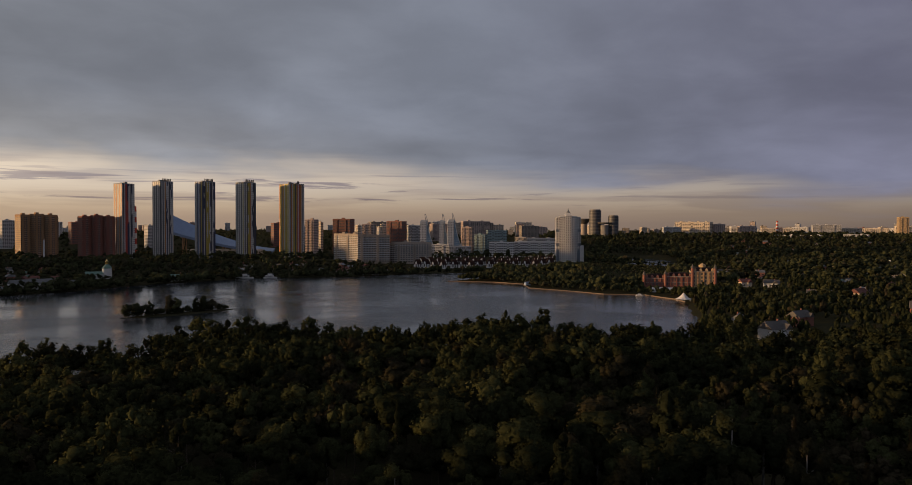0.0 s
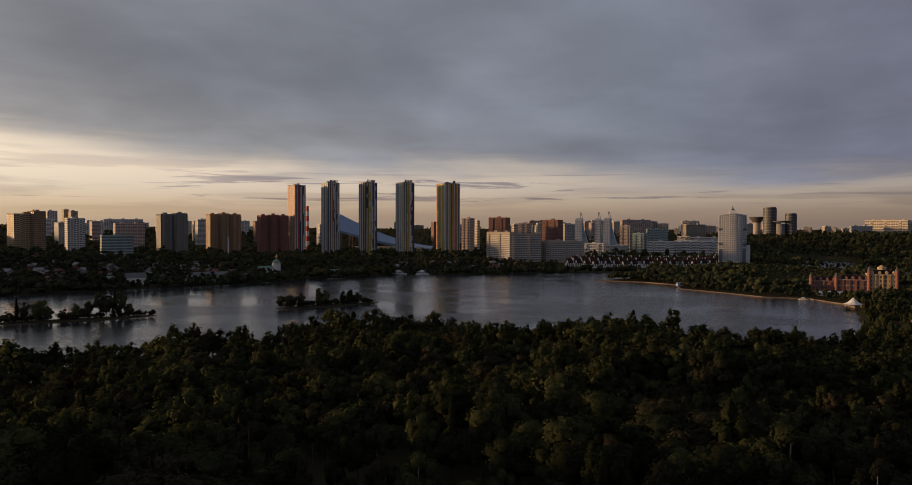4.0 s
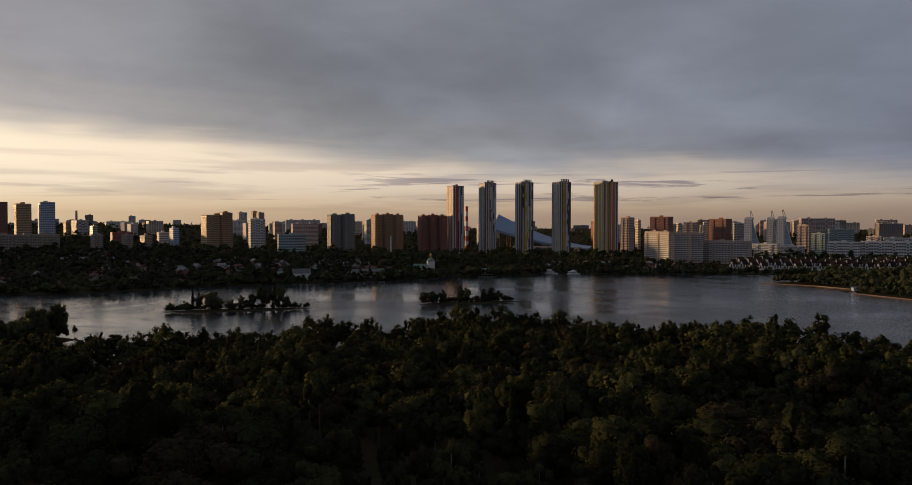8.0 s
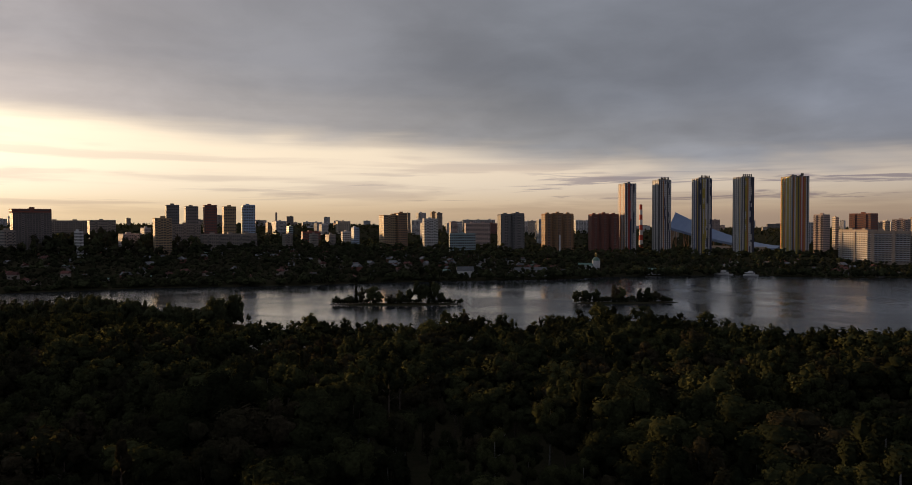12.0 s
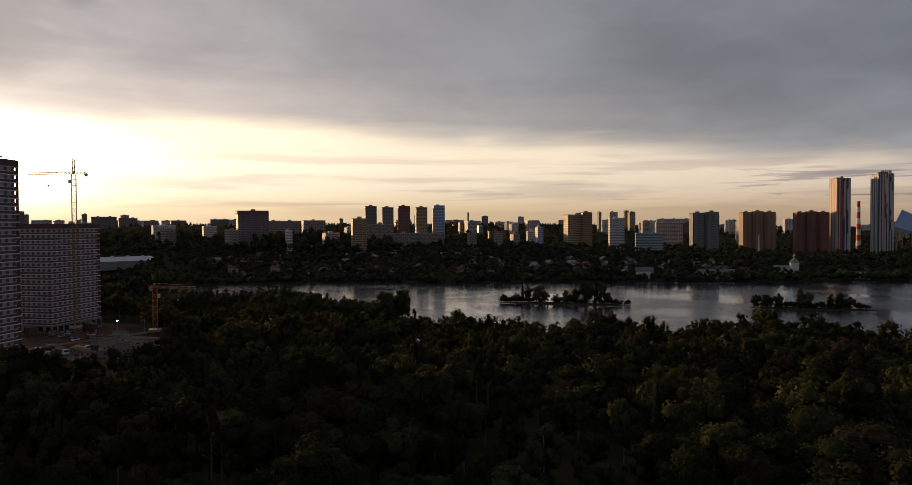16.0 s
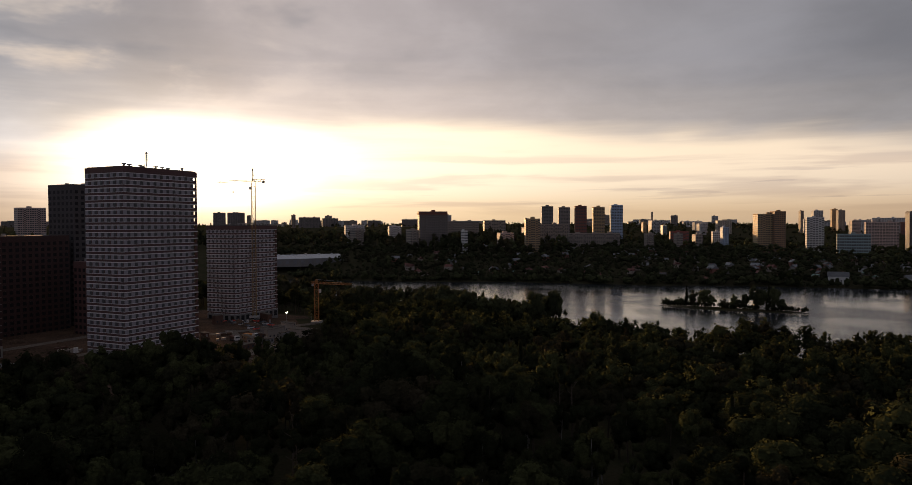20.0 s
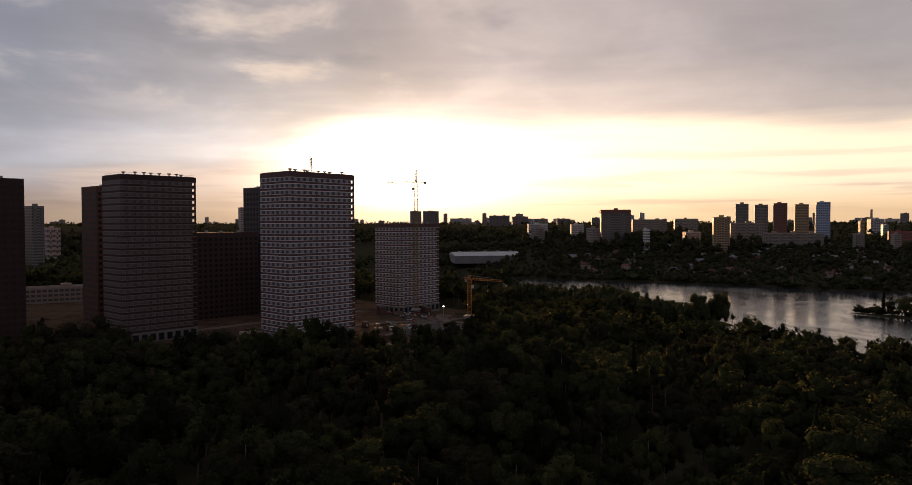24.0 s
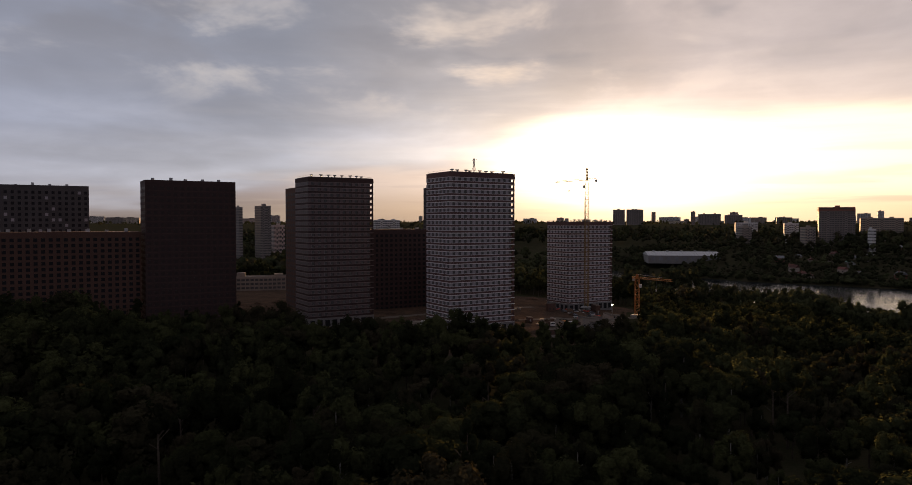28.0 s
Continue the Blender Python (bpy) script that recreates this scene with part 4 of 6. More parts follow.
def ski_hall():
    """An indoor slope: a long curved roof falling from a high end, on trestles."""
    ob = thing("ski_slope_hall", -490, 1500, 12, 9, "long blue curved roof falling from a high end on trestles", "hall")
    n, L = 16, 210
    prof = [(-L / 2 + L * k / n, 10 + 70 * (1 - k / n) ** 1.55) for k in range(n + 1)]
    for i, ((a, z1), (b, z2)) in enumerate(zip(prof, prof[1:])):
        m = Mesh()
        for zz in (0.0, -5.0):
            m.face([(a, -24, z1 * 0.60 + zz), (b, -24, z2 * 0.60 + zz), (b, 24, z2 + zz), (a, 24, z1 + zz)])
        m.face([(a, -24, z1 * 0.60 - 5), (b, -24, z2 * 0.60 - 5), (b, -24, z2 * 0.60), (a, -24, z1 * 0.60)])
        m.face([(b, 24, z2 - 5), (a, 24, z1 - 5), (a, 24, z1), (b, 24, z2)])
        if i == 0:
            m.face([(a, 24, z1 - 5), (a, -24, z1 * 0.60 - 5), (a, -24, z1 * 0.60), (a, 24, z1)])
        part("roof_panel", m, SLOPE_BLUE, ob)
        if i % 2 == 0 and z1 > 14:
            part("trestle", Mesh().box(a + 3, -18, 0, 1.6, 1.6, z1 * 0.60 - 5).box(a + 3, 18, 0, 1.6, 1.6, z1 - 7).beam((a + 3, -18, 2), (a + 3, 18, z1 - 9), 0.5).beam((a + 3, 18, 2), (a + 3, -18, z1 * 0.60 - 6), 0.5), BROWN, ob)
    part("base_hall", Mesh().box(10, -6, 0, 150, 40, 9), CREAM, ob)


ski_hall()


def striped_chimney(x, y, top, label):
    z0 = gz(x, y) - 1
    ob = thing("chimney", x, y, z0, 0, label, "chimney")
    h, n = top - z0, 9
    for k in range(n):
        r1, r2 = 4.4 - 1.4 * k / n, 4.4 - 1.4 * (k + 1) / n
        part("band", Mesh().tube([(0, 0, h * k / n, r1), (0, 0, h * (k + 1) / n, r2)], 14), P_RED if k % 2 == 0 else WHITE, ob, "red band" if k % 2 == 0 else "white band")


striped_chimney(-655, 1460, 109, "tall red and white striped chimney")
striped_chimney(1005, 2250, 92, "red and white striped mast on the hill")
pyl = thing("chimney", -1455, 1078, gz(-1455, 1078), 0, "slim pale chimney of the far plant", "chimney")
part("shaft", Mesh().tube([(0, 0, 0, 3.2), (0, 0, 98 - gz(-1455, 1078), 2.4)]), TAN, pyl)
whitepole = thing("chimney", -668, 1160, gz(-668, 1160), 0, "slim white metal chimney beside the brown tower", "chimney")
part("shaft", Mesh().tube([(0, 0, 0, 1.6), (0, 0, 36, 1.2)]), WHITE, whitepole)


# ---- houses ----
def house(kind, w, d, h, wall, roof, label, x=0, y=0, rot=0, group="cottages on the far bank", z=None):
    ob = thing("house", x, y, (gz(x, y) if z is None else z) - 0.3, rot, label, "house", group)
    part("wall", Mesh().box(0, 0, 0, w, d, h), wall, ob)
    m = Mesh().gable(0, 0, h, w, d, d * (0.42 if kind != 1 else 0.3), 0.5)
    part("roof", m, roof, ob)
    if kind == 2:
        part("gable_wing", Mesh().box(w * 0.2, -d * 0.55, 0, w * 0.35, d * 0.3, h), wall, ob)
        g = part("wing_roof", Mesh().gable(0, 0, 0, d * 0.45, w * 0.35, w * 0.2, 0.3), roof, ob)
        g.location, g.rotation_euler = (w * 0.2, -d * 0.5, h), (0, 0, radians(90))
    part("chimney", Mesh().box(w * 0.22, d * 0.12, h, 0.8, 0.8, d * 0.42 + 0.8), RED, ob)
    for i in range(2 if w < 15 else 4):
        a = -w / 2 + (i + 0.5) * w / (2 if w < 15 else 4)
        part("window", Mesh().box(a, 0, h * 0.35, 1.6, d + 0.1, 1.5), PANE, ob)
    return ob


stock = [
    house(0, 8, 7, 2.6, TAN, ROOF_GREY, "tan cottage with a grey metal roof", -560, 640),
    house(1, 10, 8, 3.2, TAN, ROOF_RED, "tan cottage with a red roof", -585, 660),
    house(2, 10, 8, 5.4, TAN, ROOF_RED, "tan two-storey house with a red roof", -600, 690),
    house(0, 8, 7, 4.8, PALE, ROOF_DARK, "pale two-storey house with a dark roof", -575, 700),
    house(1, 9, 7, 3.0, DUSK, ROOF_GREEN, "dull cottage with a green metal roof", -540, 700),
    house(2, 11, 9, 5.6, RED, ROOF_GREY, "red brick house with a grey roof", -620, 620),
    house(0, 9, 8, 4.6, DUSK, ROOF_GREY, "dull house with a steep grey roof", -640, 660),
]
house_spots = [(-560, 640), (-585, 660), (-600, 690), (-575, 700), (-540, 700), (-620, 620), (-640, 660)]


def scatter_houses(n, spot, gap=17.0):
    made = 0
    for _ in range(n * 30):
        if made >= n:
            break
        x, y = spot()
        if any((x - a) ** 2 + (y - b) ** 2 < gap * gap for a, b in house_spots):
            continue
        if math.hypot(x - HALL[0], y - HALL[1]) < 62:
            continue
        house_spots.append((x, y))
        s = copy_thing(random.choice(stock), pose(x, y, gz(x, y) - 0.3, 0, 0, random.uniform(0, 360)))
        s.scale = [random.uniform(0.75, 0.95)] * 3
        made += 1


def west_bank():
    az, r = radians(random.uniform(33, 84)), 0
    q = random.uniform(30, 300) ** 1.0
    k = random.randrange(len(FAR_SHORE) - 19)
    a, b = Vector(FAR_SHORE[k + 2]), Vector(FAR_SHORE[k + 3])
    p = a.lerp(b, random.random())
    out = Vector((p.x - b.y + a.y, p.y + b.x - a.x)) - p
    return tuple(p + out.normalized() * q)


scatter_houses(130, west_bank)
scatter_houses(26, lambda: (random.uniform(-330, -60), random.uniform(1010, 1120)))
scatter_houses(90, lambda: (random.uniform(330, 900), random.uniform(560, 1350)), 22)
scatter_houses(45, lambda: (random.uniform(560, 1200), random.uniform(1350, 2050)), 30)
house(2, 17, 11, 7.5, PALE, ROOF_DARK, "large white villa with dark roof and white gable", 196, 440, 25, "villas on the near bank")
house(2, 15, 10, 7.0, RED, ROOF_DARK, "red brick villa among trees", 238, 496, 30, "villas on the near bank")
house(0, 15, 10, 5.0, TAN, ROOF_RED, "small house with a red pyramid roof", 360, 640, 30, "villas on the near bank")
house(0, 22, 12, 8.0, MAROON, ROOF_DARK, "maroon brick villa with white chimneys", 330, 500, -30, "villas on the near bank")
house(0, 14, 9, 4.0, PALE, ROOF_GREY, "pale house with a grey roof among trees", 205, 520, 60, "villas on the near bank")
house(1, 40, 14, 7.0, WHITE, ROOF_GREY, "white riverside clubhouse with grey roof", -452, 760, 48, "riverside buildings")
house(0, 20, 12, 8.0, WHITE, ROOF_GREY, "white three-storey riverside house", -500, 690, 48, "riverside buildings")
house(1, 24, 12, 5.0, WHITE, ROOF_GREEN, "white riverside building with a green roof", -352, 900, 30, "riverside buildings")


def townhouse(x, y, rot):
    """A narrow house: low white front, steep dark mansard, white cross gable and chimney."""
    ob = thing("townhouse", x, y, gz(x, y) - 0.3, rot, "white townhouse with dark mansard roof in a row", "house", "row of townhouses")
    part("wall", Mesh().box(0, 0, 0, 12.6, 11, 6.2), WHITE, ob)
    part("roof", Mesh().box(0, 0, 6.2, 13.4, 11.8, 7.6, top=0.55), ROOF_MAROON, ob, "steep dark mansard roof")
    m = Mesh().box(-2.6, -5.2, 0, 3.0, 2.0, 9.0)
    m.face([(-4.1, -6.2, 9.0), (-1.1, -6.2, 9.0), (-2.6, -6.2, 11.4)])
    part("front_gable", m, WHITE, ob)
    part("gable_roof", Mesh().beam((-4.4, -5.4, 8.9), (-2.6, -5.4, 11.8), 0.4).beam((-0.8, -5.4, 8.9), (-2.6, -5.4, 11.8), 0.4), ROOF_MAROON, ob)
    part("chimney", Mesh().box(4.2, 0.5, 12.0, 1.2, 1.0, 4.0), WHITE, ob)
    for k in range(3):
        part("window", Mesh().box(-2.6 + 3.6 * k, -6.25 if k == 0 else -5.55, 2.2, 1.9, 0.12, 4.6), PANE_SOFT, ob)


def townhouses():
    for i in range(38):
        row = i % 2
        x = -62 + (i // 2) * 13.4 + (i // 8) * 5 + row * 6
        y = 1148 + 40 * row + 6 * math.sin(i * 0.9) + i * 0.8
        turn = random.choice((0, 3, -3))
        if x < 162:
            townhouse(x, y, turn)


townhouses()


def church(x, y):
    z0 = gz(x, y) - 0.5
    ob = thing("church", x, y, z0, 30, "white church with green roofs and a gilded cupola", "church")
    part("nave", Mesh().box(-9, 0, 0, 20, 10, 6), WHITE, ob)
    part("nave_roof", Mesh().gable(-9, 0, 6, 20, 10, 3.4), ROOF_GREEN, ob)
    part("tower", Mesh().tube([(5, 0, 0, 5.6), (5, 0, 13, 5.6)], 8), WHITE, ob)
    part("tower_roof", Mesh().tube([(5, 0, 13, 6.2), (5, 0, 16, 4.0), (5, 0, 18, 1.6)], 8), ROOF_GREEN, ob)
    part("cupola", Mesh().tube([(5, 0, 18, 1.4), (5, 0, 20, 1.4), (5, 0, 20.6, 2.0), (5, 0, 21.6, 2.1), (5, 0, 23.2, 0.8), (5, 0, 24.6, 0.2)], 10), GOLD, ob, "gilded onion cupola")
    for k in range(4):
        part("window", Mesh().box(-17 + k * 4.5, -5.03, 2, 1.2, 0.1, 2.4), PANE, ob)


church(-441, 892)


def castle(x, y):
    z0 = gz(x, y) - 0.5
    ob = thing("brick_mansion", x, y, z0, -8, "ornate red brick mansion with turrets beside the river", "mansion")
    for cx, w_, d_, h_ in ((-40, 24, 15, 10), (-14, 30, 17, 12), (12, 25, 18, 18)):
        # the sunlit tower takes ochre and brown, partly sunlight put into colour
        lit = cx == 12
        part("wing", Mesh().box(cx, 0, 0, w_, d_, h_), OCHRE if lit else RED, ob, "ochre main tower with sunlight partly in its colour" if lit else "")
        part("glazing", window_grid(w_, d_, 1.5, h_ - 2, max(2, int(h_ / 4.5)), max(4, int(w_ / 3.8)), 0.42, 0.62), PANE_SOFT, ob, "tall dark windows", "stuff").location = (cx, 0, 0)
        part("cornice", Mesh().box(cx, 0, h_, w_ + 0.8, d_ + 0.8, 0.7).box(cx, -d_ / 2 - 0.1, h_ * 0.5, w_ + 0.2, 0.5, 0.5), TAN, ob)
        part("wing_roof", Mesh().box(cx, 0, h_ + 0.7, w_, d_, 4.0, top=0.62), ROOF_MAROON, ob)
        for k in range(int(w_ / 6)):
            x0 = cx - w_ / 2 + (k + 0.5) * w_ / int(w_ / 6)
            part("dormer", Mesh().box(x0, -d_ / 2 + 1.2, h_ + 0.7, 2.6, 2.4, 2.0).tube([(x0, -d_ / 2 + 1.2, h_ + 2.7, 1.5), (x0, -d_ / 2 + 1.2, h_ + 4.0, 0.3)], 6), OCHRE if lit else RED, ob)
            part("pilaster", Mesh().box(x0 - w_ / int(w_ / 6) / 2, -d_ / 2 - 0.3, 0, 0.9, 0.6, h_), BROWN if lit else MAROON, ob)
    for tx, th in ((-52, 14), (-29, 15), (0, 22), (24, 22)):
        turret = part("turret", Mesh().tube([(tx, -8.5, 0, 1.7), (tx, -8.5, th, 1.7)], 10), RED, ob)
        part("turret_cap", Mesh().tube([(tx, -8.5, th, 2.1), (tx, -8.5, th + 1.6, 1.5), (tx, -8.5, th + 4.5, 0.2)], 10), ROOF_DARK, turret)
    part("lantern", Mesh().tube([(12, 0, 22, 4.0), (12, 0, 25, 4.0), (12, 0, 26, 2.4), (12, 0, 27.5, 0.3)], 8), OCHRE, ob, "ochre roof lantern")
    part("arched_pavilion", Mesh().box(-36, -34, -4, 26, 8, 4).gable(-36, -34, 0, 26, 8, 2.4), WHITE, ob, "white glazed riverside pavilion")


castle(262, 800)
house(2, 12, 9, 5.5, CREAM, ROOF_RED, "cream villa with steep red gables", 312, 775, 10, "villas on the near bank")
house(2, 15, 9, 4.4, PALE, ROOF_DARK, "white villa with a rounded turret", 335, 762, -14, "villas on the near bank")


# ---- river front ----
def embankment():
    ob = thing("embankment_wall", 0, 0, 0, 0, "low sunlit stone embankment wall along the promontory", "wall", kind="structure")
    pts = [Vector(p) for p in FAR_SHORE[20:]] + [Vector((216, 675))]
    for a, b in zip(pts, pts[1:]):
        n = max(1, int((b - a).length / 11))
        for i in range(n):
            p, q = a.lerp(b, i / n), a.lerp(b, (i + 1) / n)
            c, t = (p + q) / 2, q - p
            part("wall_section", Mesh().box(c.x, c.y, -0.8, t.length + 0.05, 1.0, 1.5, math.atan2(t.y, t.x)).box(c.x, c.y, 0.7, t.length + 0.05, 1.3, 0.2, math.atan2(t.y, t.x)), STONE, ob)


embankment()
tent = thing("marquee", 212, 668, 1.6, 20, "white peaked marquee on the embankment", "tent")
part("canopy", Mesh().tube([(0, 0, 2.4, 7.5), (0, 0, 4.0, 4.0), (0, 0, 8.0, 0.3)], 10), WHITE, tent)
for k in range(6):
    part("pole", Mesh().beam((6.8 * math.cos(k * 1.047), 6.8 * math.sin(k * 1.047), 0), (6.8 * math.cos(k * 1.047), 6.8 * math.sin(k * 1.047), 2.6), 0.12), STEEL, tent)
bluehut = thing("landing_hut", 84, 848, 1.4, 30, "small blue landing hut on the embankment", "hut")
part("wall", Mesh().box(0, 0, 0, 6, 4, 2.8), BLUEWHITE, bluehut)
part("roof", Mesh().gable(0, 0, 2.8, 6, 4, 1.4), SLOPE_BLUE, bluehut)


def river_boat(x, y, rot, L, label):
    ob = thing("river_boat", x, y, 0, rot, label, "boat", "boats moored at the far bank")
    m = Mesh()
    n = 10
    prof = [(-L / 2 + L * k / n, 2.8 * min(1.0, 0.55 + 2.2 * (k / n) * 1.0, (1 - k / n) * 3.0 + 0.08)) for k in range(n + 1)]
    for (a, b1), (b, b2) in zip(prof, prof[1:]):
        for s in (-1, 1):
            q = [(a, s * b1 * 0.7, -0.3), (b, s * b2 * 0.7, -0.3), (b, s * b2, 1.6), (a, s * b1, 1.6)]
            m.face(q if s < 0 else q[::-1])
        m.face([(a, -b1, 1.6), (b, -b2, 1.6), (b, b2, 1.6), (a, b1, 1.6)])
    part("hull", m, WHITE, ob)
    part("cabin", Mesh().box(-L * 0.05, 0, 1.6, L * 0.62, 4.2, 2.3), WHITE, ob)
    part("upper_deck", Mesh().box(-L * 0.08, 0, 3.9, L * 0.66, 4.8, 0.2).box(-L * 0.02, 0, 4.1, L * 0.34, 3.4, 2.0), WHITE, ob)
    for k in range(9):
        part("window", Mesh().box(-L * 0.33 + k * L * 0.065, 0, 2.4, L * 0.045, 4.3, 0.9), PANE, ob)
    part("wheelhouse", Mesh().box(L * 0.2, 0, 4.1, 2.4, 2.6, 2.1), PANE, ob)
    return ob


river_boat(-283, 956, 12, 24, "white two-deck river boat moored at the bank")
river_boat(-250, 962, 14, 18, "small white river boat moored at the bank")
small_boat = river_boat(188, 734, -6, 9, "small white motor boat at the embankment")
small_boat.scale = (1.0, 0.5, 0.42)


# ---- building site ----
def pane_data():
    m = Mesh().box(0, 0, 0, 1.45, 0.10, 1.6)
    m.box(-0.35, -0.07, 0.05, 0.64, 0.06, 1.5, mat=1).box(0.35, -0.07, 0.05, 0.64, 0.06, 1.5, mat=1)
    return m.data("window", STEEL, PANE_SOFT)


WINDOW = pane_data()


def site_tower(x, y, rot, w, d, top, base, wall, band, storeys, label, panel, limit=300, open_end=2.0):
    """A brick-clad tower with pale bands; w along its local x; the long faces look along local x. open_end: depth of the loggias at +y."""
    z0 = min(base, gz(x, y)) - 2.5
    h = top - z0
    ob = thing("residential_tower", x, y, z0, rot, label, "apartment tower", "new residential towers on the building site")
    part("wall", Mesh().box(0, -open_end / 2, 0, w, d - open_end, h - 2.4), wall, ob)
    part("crown", Mesh().box(0, 0, h - 2.4, w + 0.25, d + 0.25, 2.4), wall, ob, "plain dark top band")
    part("roof", Mesh().box(0, 0, h, w - 1, d - 1, 0.3), ROOF_DARK, ob)
    part("plinth", Mesh().box(0, 0, 0, w + 0.3, d + 0.3, 7.4), GREY, ob, "bare grey concrete lower storeys")
    infill = Mesh().box(0, 0, 0, 1.7, 0.09, 1.45).data("infill_panel", panel)
    for k in range(9):
        part("shopfront", Mesh().box(w / 2 + 0.17, -d / 2 + (k + 0.5) * d / 9, 3.0, 0.12, 2.6, 3.4), PANE_DARK, ob)
    for k in range(5):
        part("shopfront", Mesh().box(-w / 2 + (k + 0.5) * w / 5, -d / 2 - 0.17, 3.0, 2.6, 0.12, 3.4), PANE_DARK, ob)
    sh = (h - 2.4 - 7.4) / storeys
    ring = Mesh().box(0, 0, 0, w + 0.24, d + 0.24, 0.34).data("band", band)
    thin = Mesh().box(0, -open_end / 2, 0, w + 0.18, d - open_end + 0.18, 0.22).data("band", band)
    rail = Mesh().box(0, d / 2 - 0.12, 0, w, 0.2, 1.35).box(w / 2 - 0.1, d / 2 - open_end / 2 - 0.1, 0, 0.2, open_end - 0.2, 1.35).data("loggia_rail", wall)
    for k in range(storeys + 1):
        part("band", ring, None, ob).location = (0, 0, 7.4 + sh * k - 0.2)
        if k < storeys:
            part("band", thin, None, ob).location = (0, 0, 7.4 + sh * k + 1.12)
            part("loggia_rail", rail, None, ob).location = (0, 0, 7.4 + sh * k + 0.1)
    for s in (-1, 1):
        part("corner_post", Mesh().box(s * (w / 2 - 0.35), d / 2 - 0.35, 0, 0.7, 0.7, h - 2), wall, ob)
    # faces: +x and -x long, -y and +y short
    slots = []
    for nx, ny, length, half in ((1, 0, d - open_end, w / 2), (0, -1, w, d / 2), (0, 1, w, d / 2 - open_end), (-1, 0, d - open_end, w / 2)):
        n = int(length / 3.25)
        for k in range(storeys):
            for i in range(n):
                a = -length / 2 + (i + 0.5) * length / n - (open_end / 2 if nx else 0)
                slots += [(nx, ny, a - 1.0, half, 7.4 + sh * k + 1.28, 1), (nx, ny, a + 0.63, half, 7.4 + sh * k + 1.28, 0)]
    rest = Mesh()
    for j, (nx, ny, a, half, zz, kind) in enumerate(slots):
        px, py = (nx * (half + 0.05), a) if nx else (a, ny * (half + 0.05))
        turn = {(1, 0): 90, (-1, 0): -90, (0, -1): 0, (0, 1): 180}[(nx, ny)]
        if j < limit:
            o = part("window" if kind == 0 else "infill_panel", WINDOW if kind == 0 else infill, None, ob)
            o.location, o.rotation_euler = (px, py, zz), (0, 0, radians(turn))
        else:
            q = 1.45 if kind == 0 else 1.7
            rest.box(px, py, zz, 0.10 if nx else q, q if nx else 0.10, 1.5, mat=kind)
    part("glazing", rest, (PANE_SOFT, panel), ob, "rows of dark windows and infill panels", "stuff")
    for i in range(8):
        a, b = (i / 7 - 0.5) * 0.8 * d, random.uniform(0.1, 0.4) * w
        part("roof_vent", Mesh().tube([(b, a, h, 0.35), (b, a, h + 1.1, 0.35), (b, a, h + 1.2, 0.9), (b, a, h + 1.7, 1.0)], 8), STEEL, ob)
    part("roof_rail", Mesh().box(0, d / 2 - 0.6, h + 1.0, w - 1.2, 0.06, 0.06).box(0, -d / 2 + 0.6, h + 1.0, w - 1.2, 0.06, 0.06).box(w / 2 - 0.6, 0, h + 1.0, 0.06, d - 1.2, 0.06), STEEL, ob)
    return ob


def slab_block(x, y, rot, w, d, top, base, wall, storeys, label, sills=None, wide=1.8, panes=(PANE_DARK, PANE_DARK)):
    """A plain brick slab with a grid of single windows, long faces along local x."""
    z0 = min(base, gz(x, y)) - 2.5
    h = top - z0
    ob = thing("apartment_slab", x, y, z0, rot, label, "apartment building", "new residential slabs on the building site")
    part("wall", Mesh().box(0, 0, 0, w, d, h), wall, ob)
    sh = (h - 3) / storeys
    rest, n = Mesh(), int(d / 3.3)
    for k in range(storeys):
        for i in range(n):
            a = -d / 2 + (i + 0.5) * d / n
            for s in (1, -1):
                rest.box(s * (w / 2 + 0.02), a, 1.2 + sh * k + 0.8, 0.12, wide, 1.75, mat=int(random.random() < 0.16))
        for i in range(int(w / 3.3)):
            b = -w / 2 + (i + 0.5) * w / int(w / 3.3)
            for s in (1, -1):
                rest.box(b, s * (d / 2 + 0.02), 1.2 + sh * k + 0.8, wide, 0.12, 1.75, mat=int(random.random() < 0.16))
    part("glazing", rest, panes, ob, "grid of dark single windows", "stuff")
    if sills:
        for k in range(1, storeys):
            part("ledge", Mesh().box(0, 0, 1.2 + sh * k, w + 0.16, d + 0.16, 0.5), sills, ob)
    part("parapet", Mesh().box(0, 0, h, w, d, 0.9), wall, ob)
    for i in range(max(3, int(d / 9))):
        part("roof_vent", Mesh().box(random.uniform(-0.3, 0.3) * w, -d / 2 + (i + 0.5) * 9, h + 0.9, 1.2, 1.6, random.uniform(0.8, 1.8)), STEEL, ob)
    return ob


site_tower(-224.2, 24.7, 46, 22.7, 38.7, 92.3, 14.5, SITE_BRICK, STRIPE, 24, "plum brick tower with white bands and a roof mast", PANEL_AND_GLINT)
site_tower(-231.0, -53.5, 45.5, 20.5, 37.0, 91.5, 14.5, SITE_DARK, STRIPE_DIM, 24, "dark brick tower with thin grey bands", BALCONY_DIM)
site_tower(-362.0, 68.5, 45, 22.8, 37.7, 68.0, 12.5, SITE_BRICK, STRIPE, 17, "unfinished plum brick tower with white bands beside a crane", PANEL_AND_GLINT)
